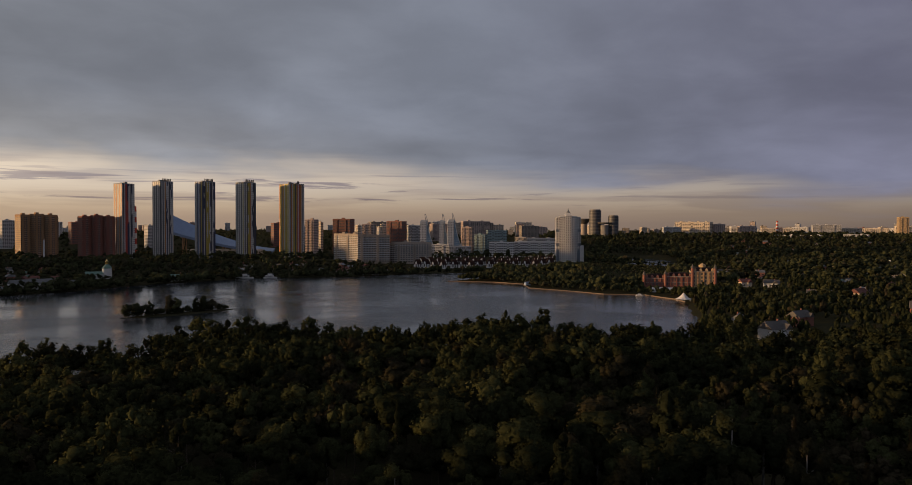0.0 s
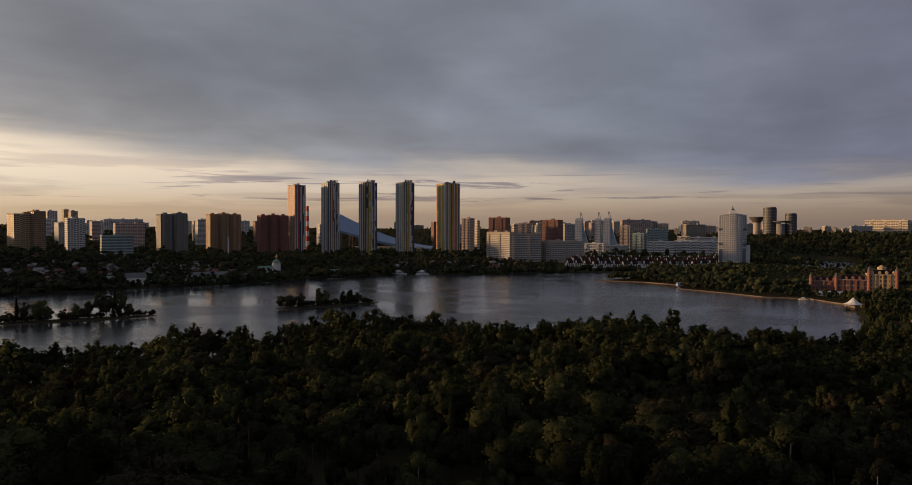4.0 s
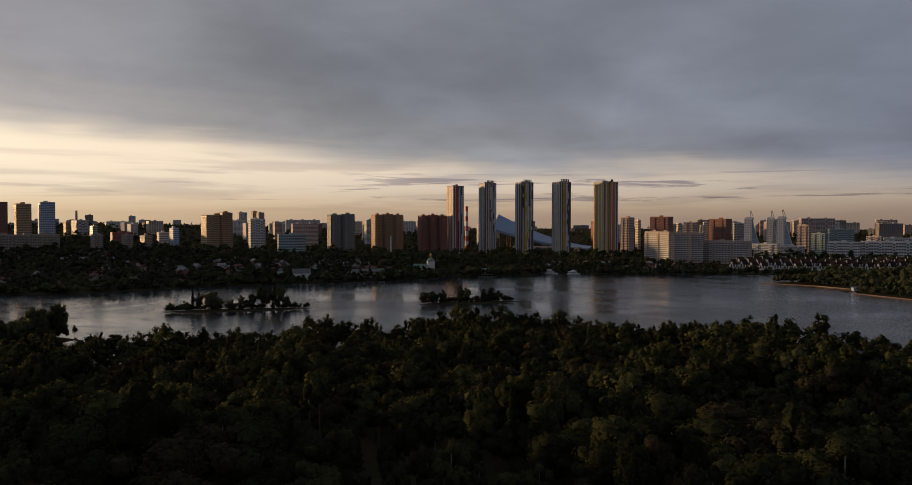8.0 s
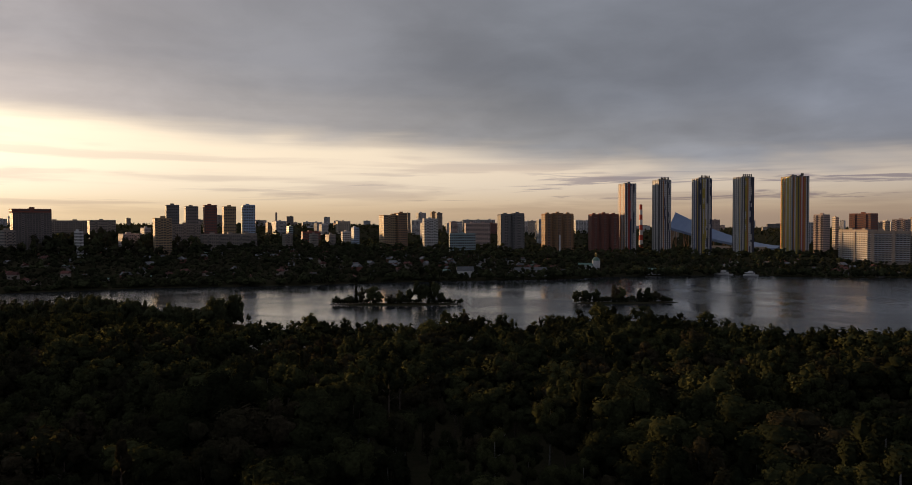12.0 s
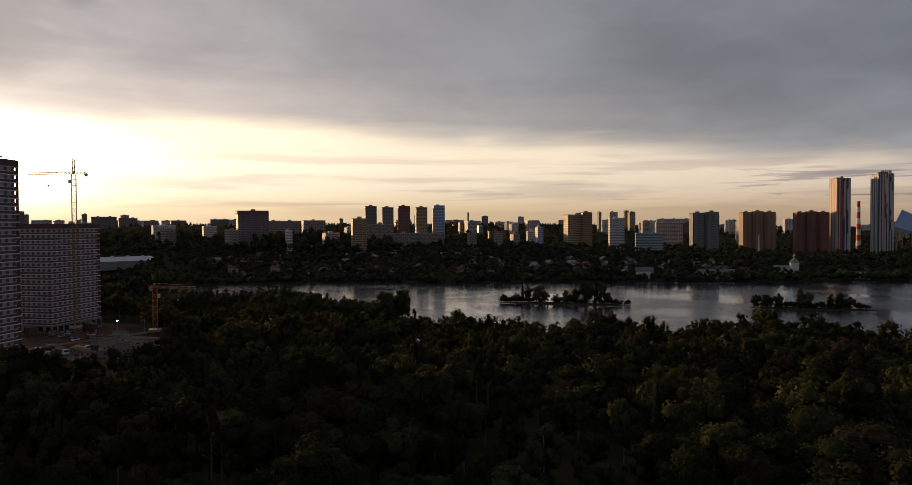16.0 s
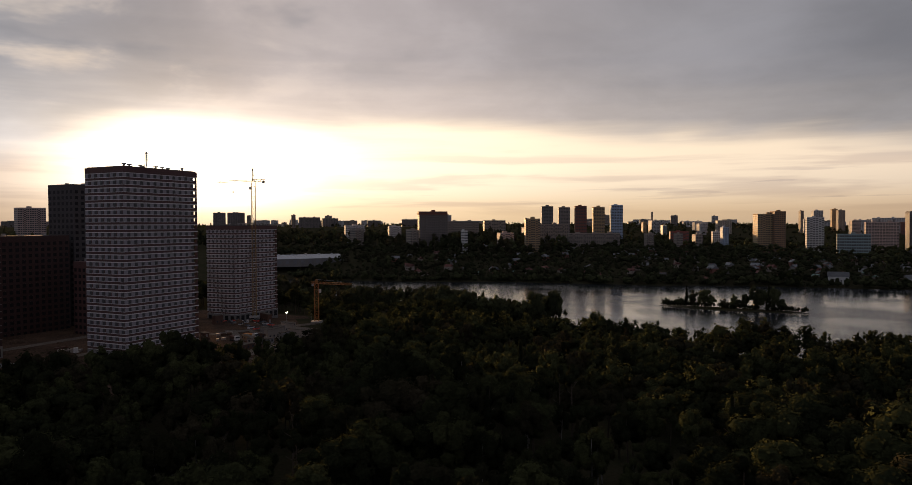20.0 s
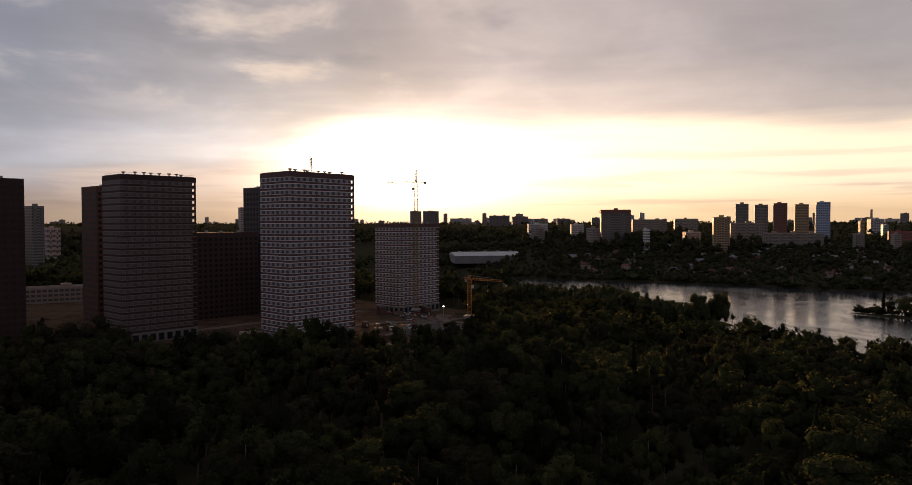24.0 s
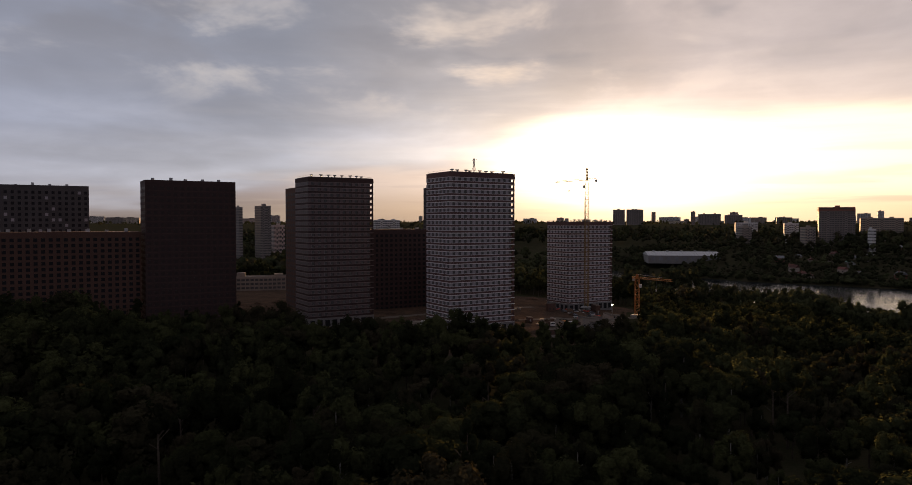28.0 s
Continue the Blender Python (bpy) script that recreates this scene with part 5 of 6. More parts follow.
slab_block(-217.5, -135.5, 45, 20, 47, 89.5, 14, SITE_DARK, 23, "very dark brick slab tower with banded storeys", SITE_BAND, 1.8, (PANE_DIM, PANE_DIM))
slab_block(-176.0, -182.0, 45, 16, 74, 62.0, 14, SITE_BROWN, 16, "long brown brick slab with a regular window grid")
# stray pale panes paint glints of sky into the window colour
slab_block(-224.6, -243.4, 45, 20, 52, 89.0, 14, SITE_GREY, 23, "dark grey brick tower with some panes painted as glints", None, 1.6, (PANE_DARK, PANEL_AND_GLINT))
slab_block(-303.0, -98.0, 45, 22, 36, 89.0, 14, SITE_BROWN, 23, "brown brick tower behind a darker one")
slab_block(-346.0, -16.0, 45, 22, 36, 90.5, 14, SITE_GREY, 24, "grey brick slab tower with open end bays")
slab_block(-306.0, -50.0, 45, 18, 60, 62.5, 14, SITE_DARK, 16, "dark brown brick slab between two towers")
slab_block(-304.0, -8.0, 45, 10, 16, 49.0, 14, SITE_BRICK, 11, "short brown brick wing beside the striped tower")
block(-384, -188, 120, 62, 14, 24.0, TAN, 3, 18, "low pale hall with a banded facade behind the site", False)
hall = thing("factory_hall", *HALL, gz(*HALL) - 0.3, 97, "long low white factory hall with a flat pale roof", "hall")
part("wall", Mesh().box(0, 0, -4, 92, 58, 10.4), GREY, hall)
part("roof", Mesh().gable(0, 0, 6.4, 92, 58, 4.4, 0.6), PALE, hall, "wide pale sheet roof")
for k in range(21):
    part("roof_seam", Mesh().beam((-44 + k * 4.4, -29.4, 6.5), (-44 + k * 4.4, 0, 10.9), 0.12), STEEL, hall)
for k in range(9):
    part("door", Mesh().box(-40 + k * 10, -29.06, 0, 4.5, 0.15, 4.4), P_GREY, hall)
for k in range(5):
    part("roof_vent", Mesh().box(-36 + k * 18, -3, 10.2, 3, 2.2, 1.8), PALE, hall)


def lattice(m, a, b, s, n, r=0.12, mat=0):
    """A square truss from a to b, s wide."""
    a, b = Vector(a), Vector(b)
    q = (b - a).to_track_quat("Z", "Y")
    corner = [q @ Vector((i * s / 2, j * s / 2, 0)) for i, j in ((-1, -1), (1, -1), (1, 1), (-1, 1))]
    for c in corner:
        m.beam(a + c, b + c, r, mat)
    for k in range(n):
        p, o = a.lerp(b, k / n), a.lerp(b, (k + 1) / n)
        for i in range(4):
            c, e = corner[i], corner[(i + 1) % 4]
            m.beam(p + c, o + e, r * 0.6, mat)
            m.beam(p + c, p + e, r * 0.6, mat)
    return m


def tower_crane(x, y, z, top, jib, heading, mat, label, apex=8.0, counter=10.0):
    ob = thing("tower_crane", x, y, z, heading, label, "crane")
    h = top - z
    part("mast", lattice(Mesh(), (0, 0, 0), (0, 0, h), 2.2, int(h / 3.0), 0.11), mat, ob)
    part("base_block", Mesh().box(0, 0, 0, 6, 6, 1.0), CONCRETE, ob)
    part("cab", Mesh().box(1.9, 0, h - 5.0, 1.3, 1.3, 1.9), PALE, ob)
    part("jib", lattice(Mesh(), (0, 0, h + 0.6), (jib, 0, h - 0.4), 1.0, int(jib / 2), 0.11), mat, ob)
    part("counter_jib", lattice(Mesh(), (0, 0, h + 0.6), (-counter, 0, h + 0.6), 1.2, 4, 0.11), mat, ob)
    part("ballast", Mesh().box(-counter + 1.0, 0, h - 1.2, 1.4, 1.2, 1.6), CONCRETE, ob)
    part("apex", lattice(Mesh(), (0, 0, h), (0, 0, h + apex), 1.0, 4, 0.12), mat, ob)
    part("tie", Mesh().beam((0, 0, h + apex), (jib * 0.7, 0, h + 1.2), 0.05).beam((0, 0, h + apex), (-counter + 1, 0, h + 1.0), 0.05), STEEL, ob)
    part("hook_line", Mesh().beam((jib * 0.55, 0, h), (jib * 0.55, 0, h - 6), 0.04).box(jib * 0.55, 0, h - 7, 0.6, 0.4, 1.0), STEEL, ob)
    return ob


tower_crane(-340.5, 74.7, 12.0, 95.0, 22, 258, CRANE_Y, "slim yellow tower crane standing at the unfinished tower", 8.0, 7.0)
tower_crane(-297, 107, 13.0, 35.0, 20, 75, CRANE_O, "low orange crane with a short lattice jib", 2.5, 3.0)
mast = thing("lattice_mast", -226, 26, 92.5, 45, "slim lattice mast on the striped tower's roof", "mast")
part("frame", lattice(Mesh(), (0, 0, 4), (0, 0, 8), 0.5, 4, 0.07), STEEL, mast)
for sx, sy in ((-1, -1), (1, -1), (1, 1), (-1, 1)):
    part("leg", Mesh().beam((sx * 1.1, sy * 1.1, 0), (sx * 0.25, sy * 0.25, 4), 0.09), STEEL, mast)
part("arm", Mesh().beam((-1.5, 0, 7.2), (2.5, 0, 7.2), 0.09), STEEL, mast)


def site_ground():
    m = Mesh()
    xs, ys = np.arange(-440, -110, 10.0), np.arange(-300, 140, 10.0)
    pts = [(x, y) for y in ys for x in xs]
    ok = shore_distance(np.array(pts) + 5, SITE) < -6
    hh = {p: z for p, z in zip(((x, y) for y in np.arange(-300, 150, 10.0) for x in np.arange(-440, -100, 10.0)), ground_z([(x, y) for y in np.arange(-300, 150, 10.0) for x in np.arange(-440, -100, 10.0)]))}
    for (x, y), k in zip(pts, ok):
        if k:
            m.face([(x, y, hh[(x, y)] + 0.12), (x + 10, y, hh[(x + 10, y)] + 0.12), (x + 10, y + 10, hh[(x + 10, y + 10)] + 0.12), (x, y + 10, hh[(x, y + 10)] + 0.12)])
    ob = new("site_ground", m.data("site_ground", SAND))
    tagged(ob, "bare trodden brown soil of the building site", "ground", kind="structure")


site_ground()
for i in range(150):
    ax, ay = random.uniform(-400, -150), random.uniform(-150, 118)
    if shore_distance([(ax, ay)], SITE)[0] < -8 and min(math.hypot(ax - bx, ay - by) for bx, by in ((-224, 25), (-231, -53), (-306, -50), (-346, -16), (-362, 68), (-303, -98), (-217, -135), (-304, -8))) > 32:
        s = random.uniform(1.6, 6)
        heap = new("soil_mound", Mesh().tube([(0, 0, -0.3, s), (s * 0.1, 0, s * 0.18, s * 0.75), (0, s * 0.1, s * 0.38, s * 0.25)], 9).data("soil_mound", SAND))
        heap.matrix_basis = pose(ax, ay, gz(ax, ay), 0, 0, random.uniform(0, 360)) @ Matrix.Diagonal((1, random.uniform(0.6, 1.6), 1, 1))
        tagged(heap, "low mound of dug brown soil on the site", "soil mound", "soil mounds on the building site")


def lorry(x, y, rot, body, label):
    z = gz(x, y) + 0.1
    ob = thing("lorry", x, y, z, rot, label, "lorry", "vehicles on the building site")
    part("cab", Mesh().box(3.2, 0, 0.9, 2.0, 2.4, 2.0, top=0.92), WHITE, ob)
    part("windscreen", Mesh().box(4.16, 0, 1.9, 0.1, 2.0, 0.8), PANE, ob)
    part("load_bed", Mesh().box(-1.0, 0, 1.0, 6.0, 2.4, 1.6), body, ob)
    for a in (3.0, -1.2, -3.0):
        for s in (-1, 1):
            wheel = part("wheel", Mesh().tube([(0, 0, -0.15, 0.5), (0, 0, 0.15, 0.5)], 10), ROOF_DARK, ob)
            wheel.location, wheel.rotation_euler = (a, s * 1.1, 0.5), (radians(90), 0, 0)
    return ob


def car(x, y, rot, paint, label):
    z = gz(x, y) + 0.1
    ob = thing("car", x, y, z, rot, label, "car", "vehicles on the building site")
    part("body", Mesh().box(0, 0, 0.35, 4.3, 1.75, 0.65, top=0.96), paint, ob)
    part("cabin", Mesh().box(-0.2, 0, 1.0, 2.4, 1.6, 0.55, top=0.8), PANE, ob)
    for a in (1.35, -1.35):
        for s in (-1, 1):
            wheel = part("wheel", Mesh().tube([(0, 0, -0.1, 0.32), (0, 0, 0.1, 0.32)], 10), ROOF_DARK, ob)
            wheel.location, wheel.rotation_euler = (a, s * 0.8, 0.32), (radians(90), 0, 0)
    return ob


for (x1, y1), (x2, y2) in (((-160, -70), (-268, 30)), ((-268, 30), (-330, 110)), ((-190, -100), (-340, 40)), ((-200, 70), (-300, 60))):
    L, a = math.hypot(x2 - x1, y2 - y1), math.atan2(y2 - y1, x2 - x1)
    m, n = Mesh(), int(L / 6)
    for i in range(n):
        qx, qy, rx_, ry_ = x1 + (x2 - x1) * i / n, y1 + (y2 - y1) * i / n, x1 + (x2 - x1) * (i + 1) / n, y1 + (y2 - y1) * (i + 1) / n
        ox, oy = -math.sin(a) * 3, math.cos(a) * 3
        m.face([(qx - ox, qy - oy, gz(qx - ox, qy - oy) + 0.3), (rx_ - ox, ry_ - oy, gz(rx_ - ox, ry_ - oy) + 0.3), (rx_ + ox, ry_ + oy, gz(rx_ + ox, ry_ + oy) + 0.3), (qx + ox, qy + oy, gz(qx + ox, qy + oy) + 0.3)])
    road = new("site_road", m.data("site_road", TRACK))
    tagged(road, "pale concrete slab track across the building site", "road", kind="structure")
lorry(-258, 62, 20, SITE_BROWN, "white-cabbed tipper lorry on bare soil")
lorry(-266, 70, 40, P_ORANGE, "white-cabbed lorry with an orange bed on bare soil")
lorry(-205, -22, 70, PALE, "white lorry beside the striped tower")
lorry(-236, -8, 100, TAN, "pale lorry on bare soil")
for i in range(26):
    car(-296 - (i % 9) * 5.5 + random.uniform(-1, 1), 96 - (i // 9) * 9 + random.uniform(-1, 1) - (i % 9) * 3, random.choice((40, 130, 220)), random.choice((WHITE, PALE, ROOF_DARK, P_RED, P_GREY, ROOF_DARK)), "car parked on the building site")


def hut(x, y, rot, w, d, h, mat, label):
    ob = thing("site_hut", x, y, gz(x, y), rot, label, "site hut", "huts and stacks on the building site")
    part("wall", Mesh().box(0, 0, 0, w, d, h), mat, ob)
    part("roof", Mesh().box(0, 0, h, w + 0.3, d + 0.3, 0.2), TRACK, ob)
    for i in range(max(1, int(w / 3))):
        part("window", Mesh().box(-w / 2 + (i + 0.5) * 3, -d / 2 - 0.02, 1.0, 1.0, 0.1, 1.0), PANE, ob)
    part("door", Mesh().box(w / 2 + 0.02, 0, 0, 0.1, 0.9, 2.0), STEEL, ob)


hut(-268, 96, 40, 14, 7, 5, TAN, "grey two-storey concrete site shed")
for i in range(22):
    t = random.random()
    hx_, hy_ = -285 + random.uniform(-60, 60), 40 + random.uniform(-20, 60)
    if shore_distance([(hx_, hy_)], [(-252, -2), (-200, -2), (-196, 52), (-252, 52)])[0] > 8 and math.hypot(hx_ + 362, hy_ - 68) > 28:
        hut(hx_, hy_, random.choice((45, 135, 45, 20)), random.choice((6, 6, 9, 12)), 2.6, random.choice((2.6, 2.6, 5.0)), random.choice((DUSK, GREY, GREY, SITE_BROWN, TAN, BROWN)), "small container hut on the building site")
for i in range(80):
    sx_, sy_ = random.uniform(-330, -170), random.uniform(-110, 110)
    if shore_distance([(sx_, sy_)], SITE)[0] < -8 and min(math.hypot(sx_ + 224, sy_ - 25), math.hypot(sx_ + 231, sy_ + 53), math.hypot(sx_ + 306, sy_ + 50), math.hypot(sx_ + 346, sy_ + 16)) > 36:
        pile = thing("material_stack", sx_, sy_, gz(sx_, sy_), random.uniform(0, 180), "stack of pallets and blocks on bare soil", "stack", "huts and stacks on the building site")
        mat = random.choice((GREY, TAN, DUSK, SITE_BROWN, SAND))
        for k in range(random.randint(2, 4)):
            part("pallet", Mesh().box(random.uniform(-3, 3), random.uniform(-2, 2), 0, random.uniform(1.0, 2.6), random.uniform(1, 2), random.uniform(0.6, 1.8), random.uniform(0, 1)), mat, pile)


def lamp_post(x, y, label):
    z = gz(x, y)
    ob = thing("site_lamp", x, y, z, 0, label, "lamp", "lit lamps on the building site")
    part("post", Mesh().tube([(0, 0, 0, 0.15), (0, 0, 8, 0.1)], 8), STEEL, ob)
    part("lamp_head", Mesh().tube([(0, 0, 8, 0.5), (0, 0, 8.5, 0.5)], 8), LAMP, ob, "glowing floodlight")


lamp_post(-335, 108, "lit floodlight on a steel post by the unfinished tower")
lamp_post(-318, 92, "lit floodlight on a steel post among the cars")


# ---- trees ----
def ball(level):
    """Corners of the faces of a rough ball: 8, 20, 32 or 80 triangles."""
    bm = bmesh.new()
    if level in (8, 32):
        bmesh.ops.create_uvsphere(bm, u_segments=4 if level == 8 else 6, v_segments=2 if level == 8 else 4, radius=1.0)
        bmesh.ops.triangulate(bm, faces=bm.faces[:])
    else:
        bmesh.ops.create_icosphere(bm, subdivisions=1 if level == 20 else 2, radius=1.0)
    v = np.array([q.co[:] for q in bm.verts])
    f = np.array([[q.index for q in g.verts] for g in bm.faces])
    bm.free()
    return v, f


BALLS = {k: ball(k) for k in (8, 20, 32, 80)}


def crown_arrays(seed, n, size, lobes, rx, rz, base, pine=False, tri=False, core=None, soft=False):
    """Leaf sprays on the shells of several lobes, over the dense inner mass of each lobe; core: faces a lobe, lobes."""
    rng = np.random.default_rng(seed)
    lobes = 7 if soft else lobes
    c = rng.normal(size=(lobes, 3))
    c /= np.linalg.norm(c, axis=1)[:, None]
    c *= rng.uniform(0.30, 0.82, (lobes, 1))
    c[0] = (0, 0, 0.7)
    lr = rng.uniform(0.36, 0.60, lobes) if soft else rng.uniform(0.20, 0.40, lobes)
    pick = rng.integers(0, lobes, n)
    u = rng.normal(size=(n, 3))
    u[:, 2] += 0.35
    u /= np.linalg.norm(u, axis=1)[:, None]
    p = c[pick] + u * (lr[pick] * rng.uniform(0.75, 1.08, n))[:, None]
    if pine:
        z = rng.uniform(0, 1, n) ** 0.8
        a = rng.uniform(0, 2 * np.pi, n)
        layer = 0.72 + 0.28 * np.sin(z * 34)
        r = (1.02 - z) * layer * rng.uniform(0.55, 1.0, n)
        p = np.stack([r * np.cos(a), r * np.sin(a), z * 2 - 1], 1)
        u = np.stack([np.cos(a), np.sin(a), 0.6 + 0 * a], 1)
        u /= np.linalg.norm(u, axis=1)[:, None]
    p = p * (rx, rx, rz) + (0, 0, base + rz)
    nrm = u + rng.normal(size=(n, 3)) * 0.24
    nrm /= np.linalg.norm(nrm, axis=1)[:, None]
    t = np.cross(nrm, rng.normal(size=(n, 3)))
    t /= np.linalg.norm(t, axis=1)[:, None]
    b = np.cross(nrm, t)
    s = size * rng.uniform(0.6, 1.3, (n, 1))
    k = rng.uniform(0.5, 0.9, (n, 1))
    if tri:
        v = np.stack([p - t * s - b * s * 0.5, p + t * s - b * s * 0.5, p + b * s * 1.1 + nrm * s * 0.3], 1)
    else:
        v = np.stack([p - t * s, p - b * s * k, p + t * s, p + b * s * k + nrm * s * 0.3], 1)
    mid = np.repeat(p, v.shape[1], 0)
    out = (mid - (0, 0, base + rz * 0.7)) / (rx, rx, rz)
    out /= np.linalg.norm(out, axis=1)[:, None] + 1e-6
    out = 0.55 * out + 0.45 * np.repeat(u, v.shape[1], 0)
    rows = [np.column_stack([v.reshape(-1, 3), out])]
    if core and tri and not pine:
        bv, bf = BALLS[core[0]]
        for q in range(min(core[1], lobes)):
            lump = bv * rng.uniform(0.70, 1.15, (len(bv), 1))
            w_ = ((c[q] + lump * lr[q] * (1.0 if soft else 0.80)) * (rx, rx, rz) + (0, 0, base + rz))[bf].reshape(-1, 3)
            o_ = (w_ - (0, 0, base + rz * 0.7)) / (rx, rx, rz)
            o_ /= np.linalg.norm(o_, axis=1)[:, None] + 1e-6
            rows.append(np.column_stack([w_, 0.55 * o_ + 0.45 * bv[bf].reshape(-1, 3)]))
    return np.concatenate(rows)


def trunk_mesh(h, r, mat, seed, limbs=5):
    rng = random.Random(seed)
    m = Mesh()
    bend = rng.uniform(-0.6, 0.6)
    m.tube([(0, 0, -0.5, r), (bend * 0.3, 0, h * 0.35, r * 0.75), (bend, bend * 0.4, h * 0.7, r * 0.5), (bend * 1.1, bend * 0.5, h * 0.95, r * 0.15)], 6, cap=False)
    for i in range(limbs):
        a, z = rng.uniform(0, 6.28), h * rng.uniform(0.42, 0.72)
        L = h * rng.uniform(0.05, 0.10)
        m.beam((bend * z / h, 0, z), (bend + L * math.cos(a), L * math.sin(a), z + L * 0.9), r * 0.22)
    return m.data("trunk", mat)


# kinds of tree: crown arrays fine and coarse, trunk
KINDS = []
for i, (rx, rz, base, lobes, pine, h) in enumerate(((5.0, 6.2, 5.0, 24, False, 17), (4.1, 6.8, 5.2, 20, False, 19), (5.6, 5.2, 5.6, 26, False, 16), (3.6, 5.8, 6.5, 18, False, 18), (2.6, 7.6, 3.5, 1, True, 19), (2.0, 4.0, 12.0, 5, False, 20))):
    KINDS.append((rx, rz, base, lobes, pine, h))


def crown_of(i, n, size, seed=0, tri=False, core=None, soft=False):
    rx, rz, base, lobes, pine, h = KINDS[i]
    return crown_arrays(100 * seed + i, n, size, lobes, rx, rz, base, pine, tri, core, soft)


def tree_stock(n, size, leaf_tint):
    """Model trees with trunk and crown, to be copied."""
    made = []
    for i in range(len(KINDS)):
        ob = thing("tree", 0, 0, -60, 0, ("dark green pine with a narrow crown in the forest", "bare-stemmed pine with a high crown in the forest")[i - 4] if i >= 4 else "leafy broad-crowned forest tree in dusk light", "tree", "forest trees nearest the flight")
        v = crown_of(i, n, size, 0, True, (32, 26))
        part("trunk", trunk_mesh(KINDS[i][5], 0.26, BIRCH if i in (1, 3) else BARK, i), None, ob)
        part("crown", big_mesh("crown", v[:, :3], np.arange(len(v)).reshape(-1, 3), [NEEDLE if i >= 4 else LEAF], np.full(len(v), leaf_tint[i]), out=v[:, 3:]), None, ob)
        made.append(ob)
    return made


def stand(x, y):
    """Height of the tree stand from place to place; low along the river's western reach."""
    v = 1.0 + 0.15 * math.sin(x * 0.052 + 1.7 * math.sin(y * 0.037 + 0.6)) + 0.12 * math.sin(y * 0.071 + x * 0.023 + 2.0) + 0.08 * math.sin(x * 0.17 + y * 0.13)
    if -560 < x < -300 and 110 < y < 300:
        v *= 0.64
    if -170 < x < -50 and y < -10:
        v *= 1.18
    if x > 110 and 330 < y < 760:
        v *= 0.76
    return v


def woods(name, label, spots, coarse, size, leaf=LEAF, trunks=False, low=0.75, high=1.2, kinds=(0, 1, 2, 3), squat=1.0, broad=1.0, core=None, soft=False):
    """Many trees joined as one stretch of woodland; spots: x, y, z."""
    rng = np.random.default_rng(len(spots))
    V, T, N = [], [], []
    shapes = {k: [crown_of(k, coarse, size, s, True, core, soft) for s in (1, 2, 3)] for k in kinds}
    pick = rng.integers(0, len(kinds), len(spots))
    z_up = np.array([stand(x, y) for x, y, z in spots])
    turn, grow, tint = rng.uniform(0, 6.28, len(spots)), rng.uniform(low, high, len(spots)), rng.uniform(0, 1, len(spots))
    grow = grow * z_up
    tint = 0.6 * tint + 0.4 * np.array([0.5 + 0.5 * math.sin(x * 0.043 + 2 * math.sin(y * 0.031)) * math.sin(y * 0.05 + 1.3) for x, y, z in spots])
    side = rng.uniform(0.85, 1.15, len(spots)) * grow * broad
    for (x, y, z), k, a, g, sd, q in zip(spots, pick, turn, grow, side, tint):
        v = shapes[kinds[k]][int(a * 100) % 3]
        c, s = math.cos(a) * sd, math.sin(a) * sd
        V.append(np.column_stack([x + v[:, 0] * c - v[:, 1] * s, y + v[:, 0] * s + v[:, 1] * c, z + v[:, 2] * g * squat]))
        c, s = math.cos(a), math.sin(a)
        N.append(np.column_stack([v[:, 3] * c - v[:, 4] * s, v[:, 3] * s + v[:, 4] * c, v[:, 5]]))
        T.append(np.full(len(v), q))
    V, T, N = np.concatenate(V), np.concatenate(T), np.concatenate(N)
    ob = new(name, big_mesh(name, V, np.arange(len(V)).reshape(-1, 3), [leaf], T, out=N))
    tagged(ob, label, "trees", kind="stuff")
    if trunks:
        m = Mesh()
        for (x, y, z), g in zip(spots, grow):
            m.tube([(x, y, z - 0.5, 0.22), (x + 0.3, y, z + 11 * g, 0.1)], 4, cap=False)
        t = new(name + "_trunks", m.data("trunks", BARK))
        tagged(t, "grey-brown trunks under the tree crowns", "trunks", kind="stuff")
    return ob


def jitter(x0, x1, y0, y1, step):
    xs, ys = np.meshgrid(np.arange(x0, x1, step), np.arange(y0, y1, step))
    p = np.stack([xs.ravel(), ys.ravel()], 1)
    return p + np.random.uniform(-0.45, 0.45, p.shape) * step


RIVER = NEAR_SHORE + FAR_SHORE


def dry(p, gap=5.0):
    return p[(shore_distance(p, RIVER) > gap) & (shore_distance(p, POND) > gap) & (shore_distance(p, INLET) > gap)]


def clear_of(p, spots, r):
    s = np.array(spots)
    keep = np.ones(len(p), bool)
    for a, b in s:
        keep &= (p[:, 0] - a) ** 2 + (p[:, 1] - b) ** 2 > r * r
    return p[keep]


near_houses = [q for q in house_spots if q[0] > 100] + [(196, 440), (255, 500), (360, 640), (330, 500), (205, 520), (262, 800), (230, 800), (290, 800), (312, 775), (335, 762)]
near_houses += [(x - 13 * x / math.hypot(x, y), y - 13 * y / math.hypot(x, y)) for x, y in near_houses]
near_houses += [(250, 755), (232, 760), (268, 765), (285, 745), (305, 735), (190, 415), (178, 398), (182, 408), (200, 424), (172, 386), (240, 478), (245, 462), (232, 452)]
wood = dry(jitter(-520, 420, -240, 660, 8.2), 3.0)
wood = wood[shore_distance(wood, SITE) > 2]
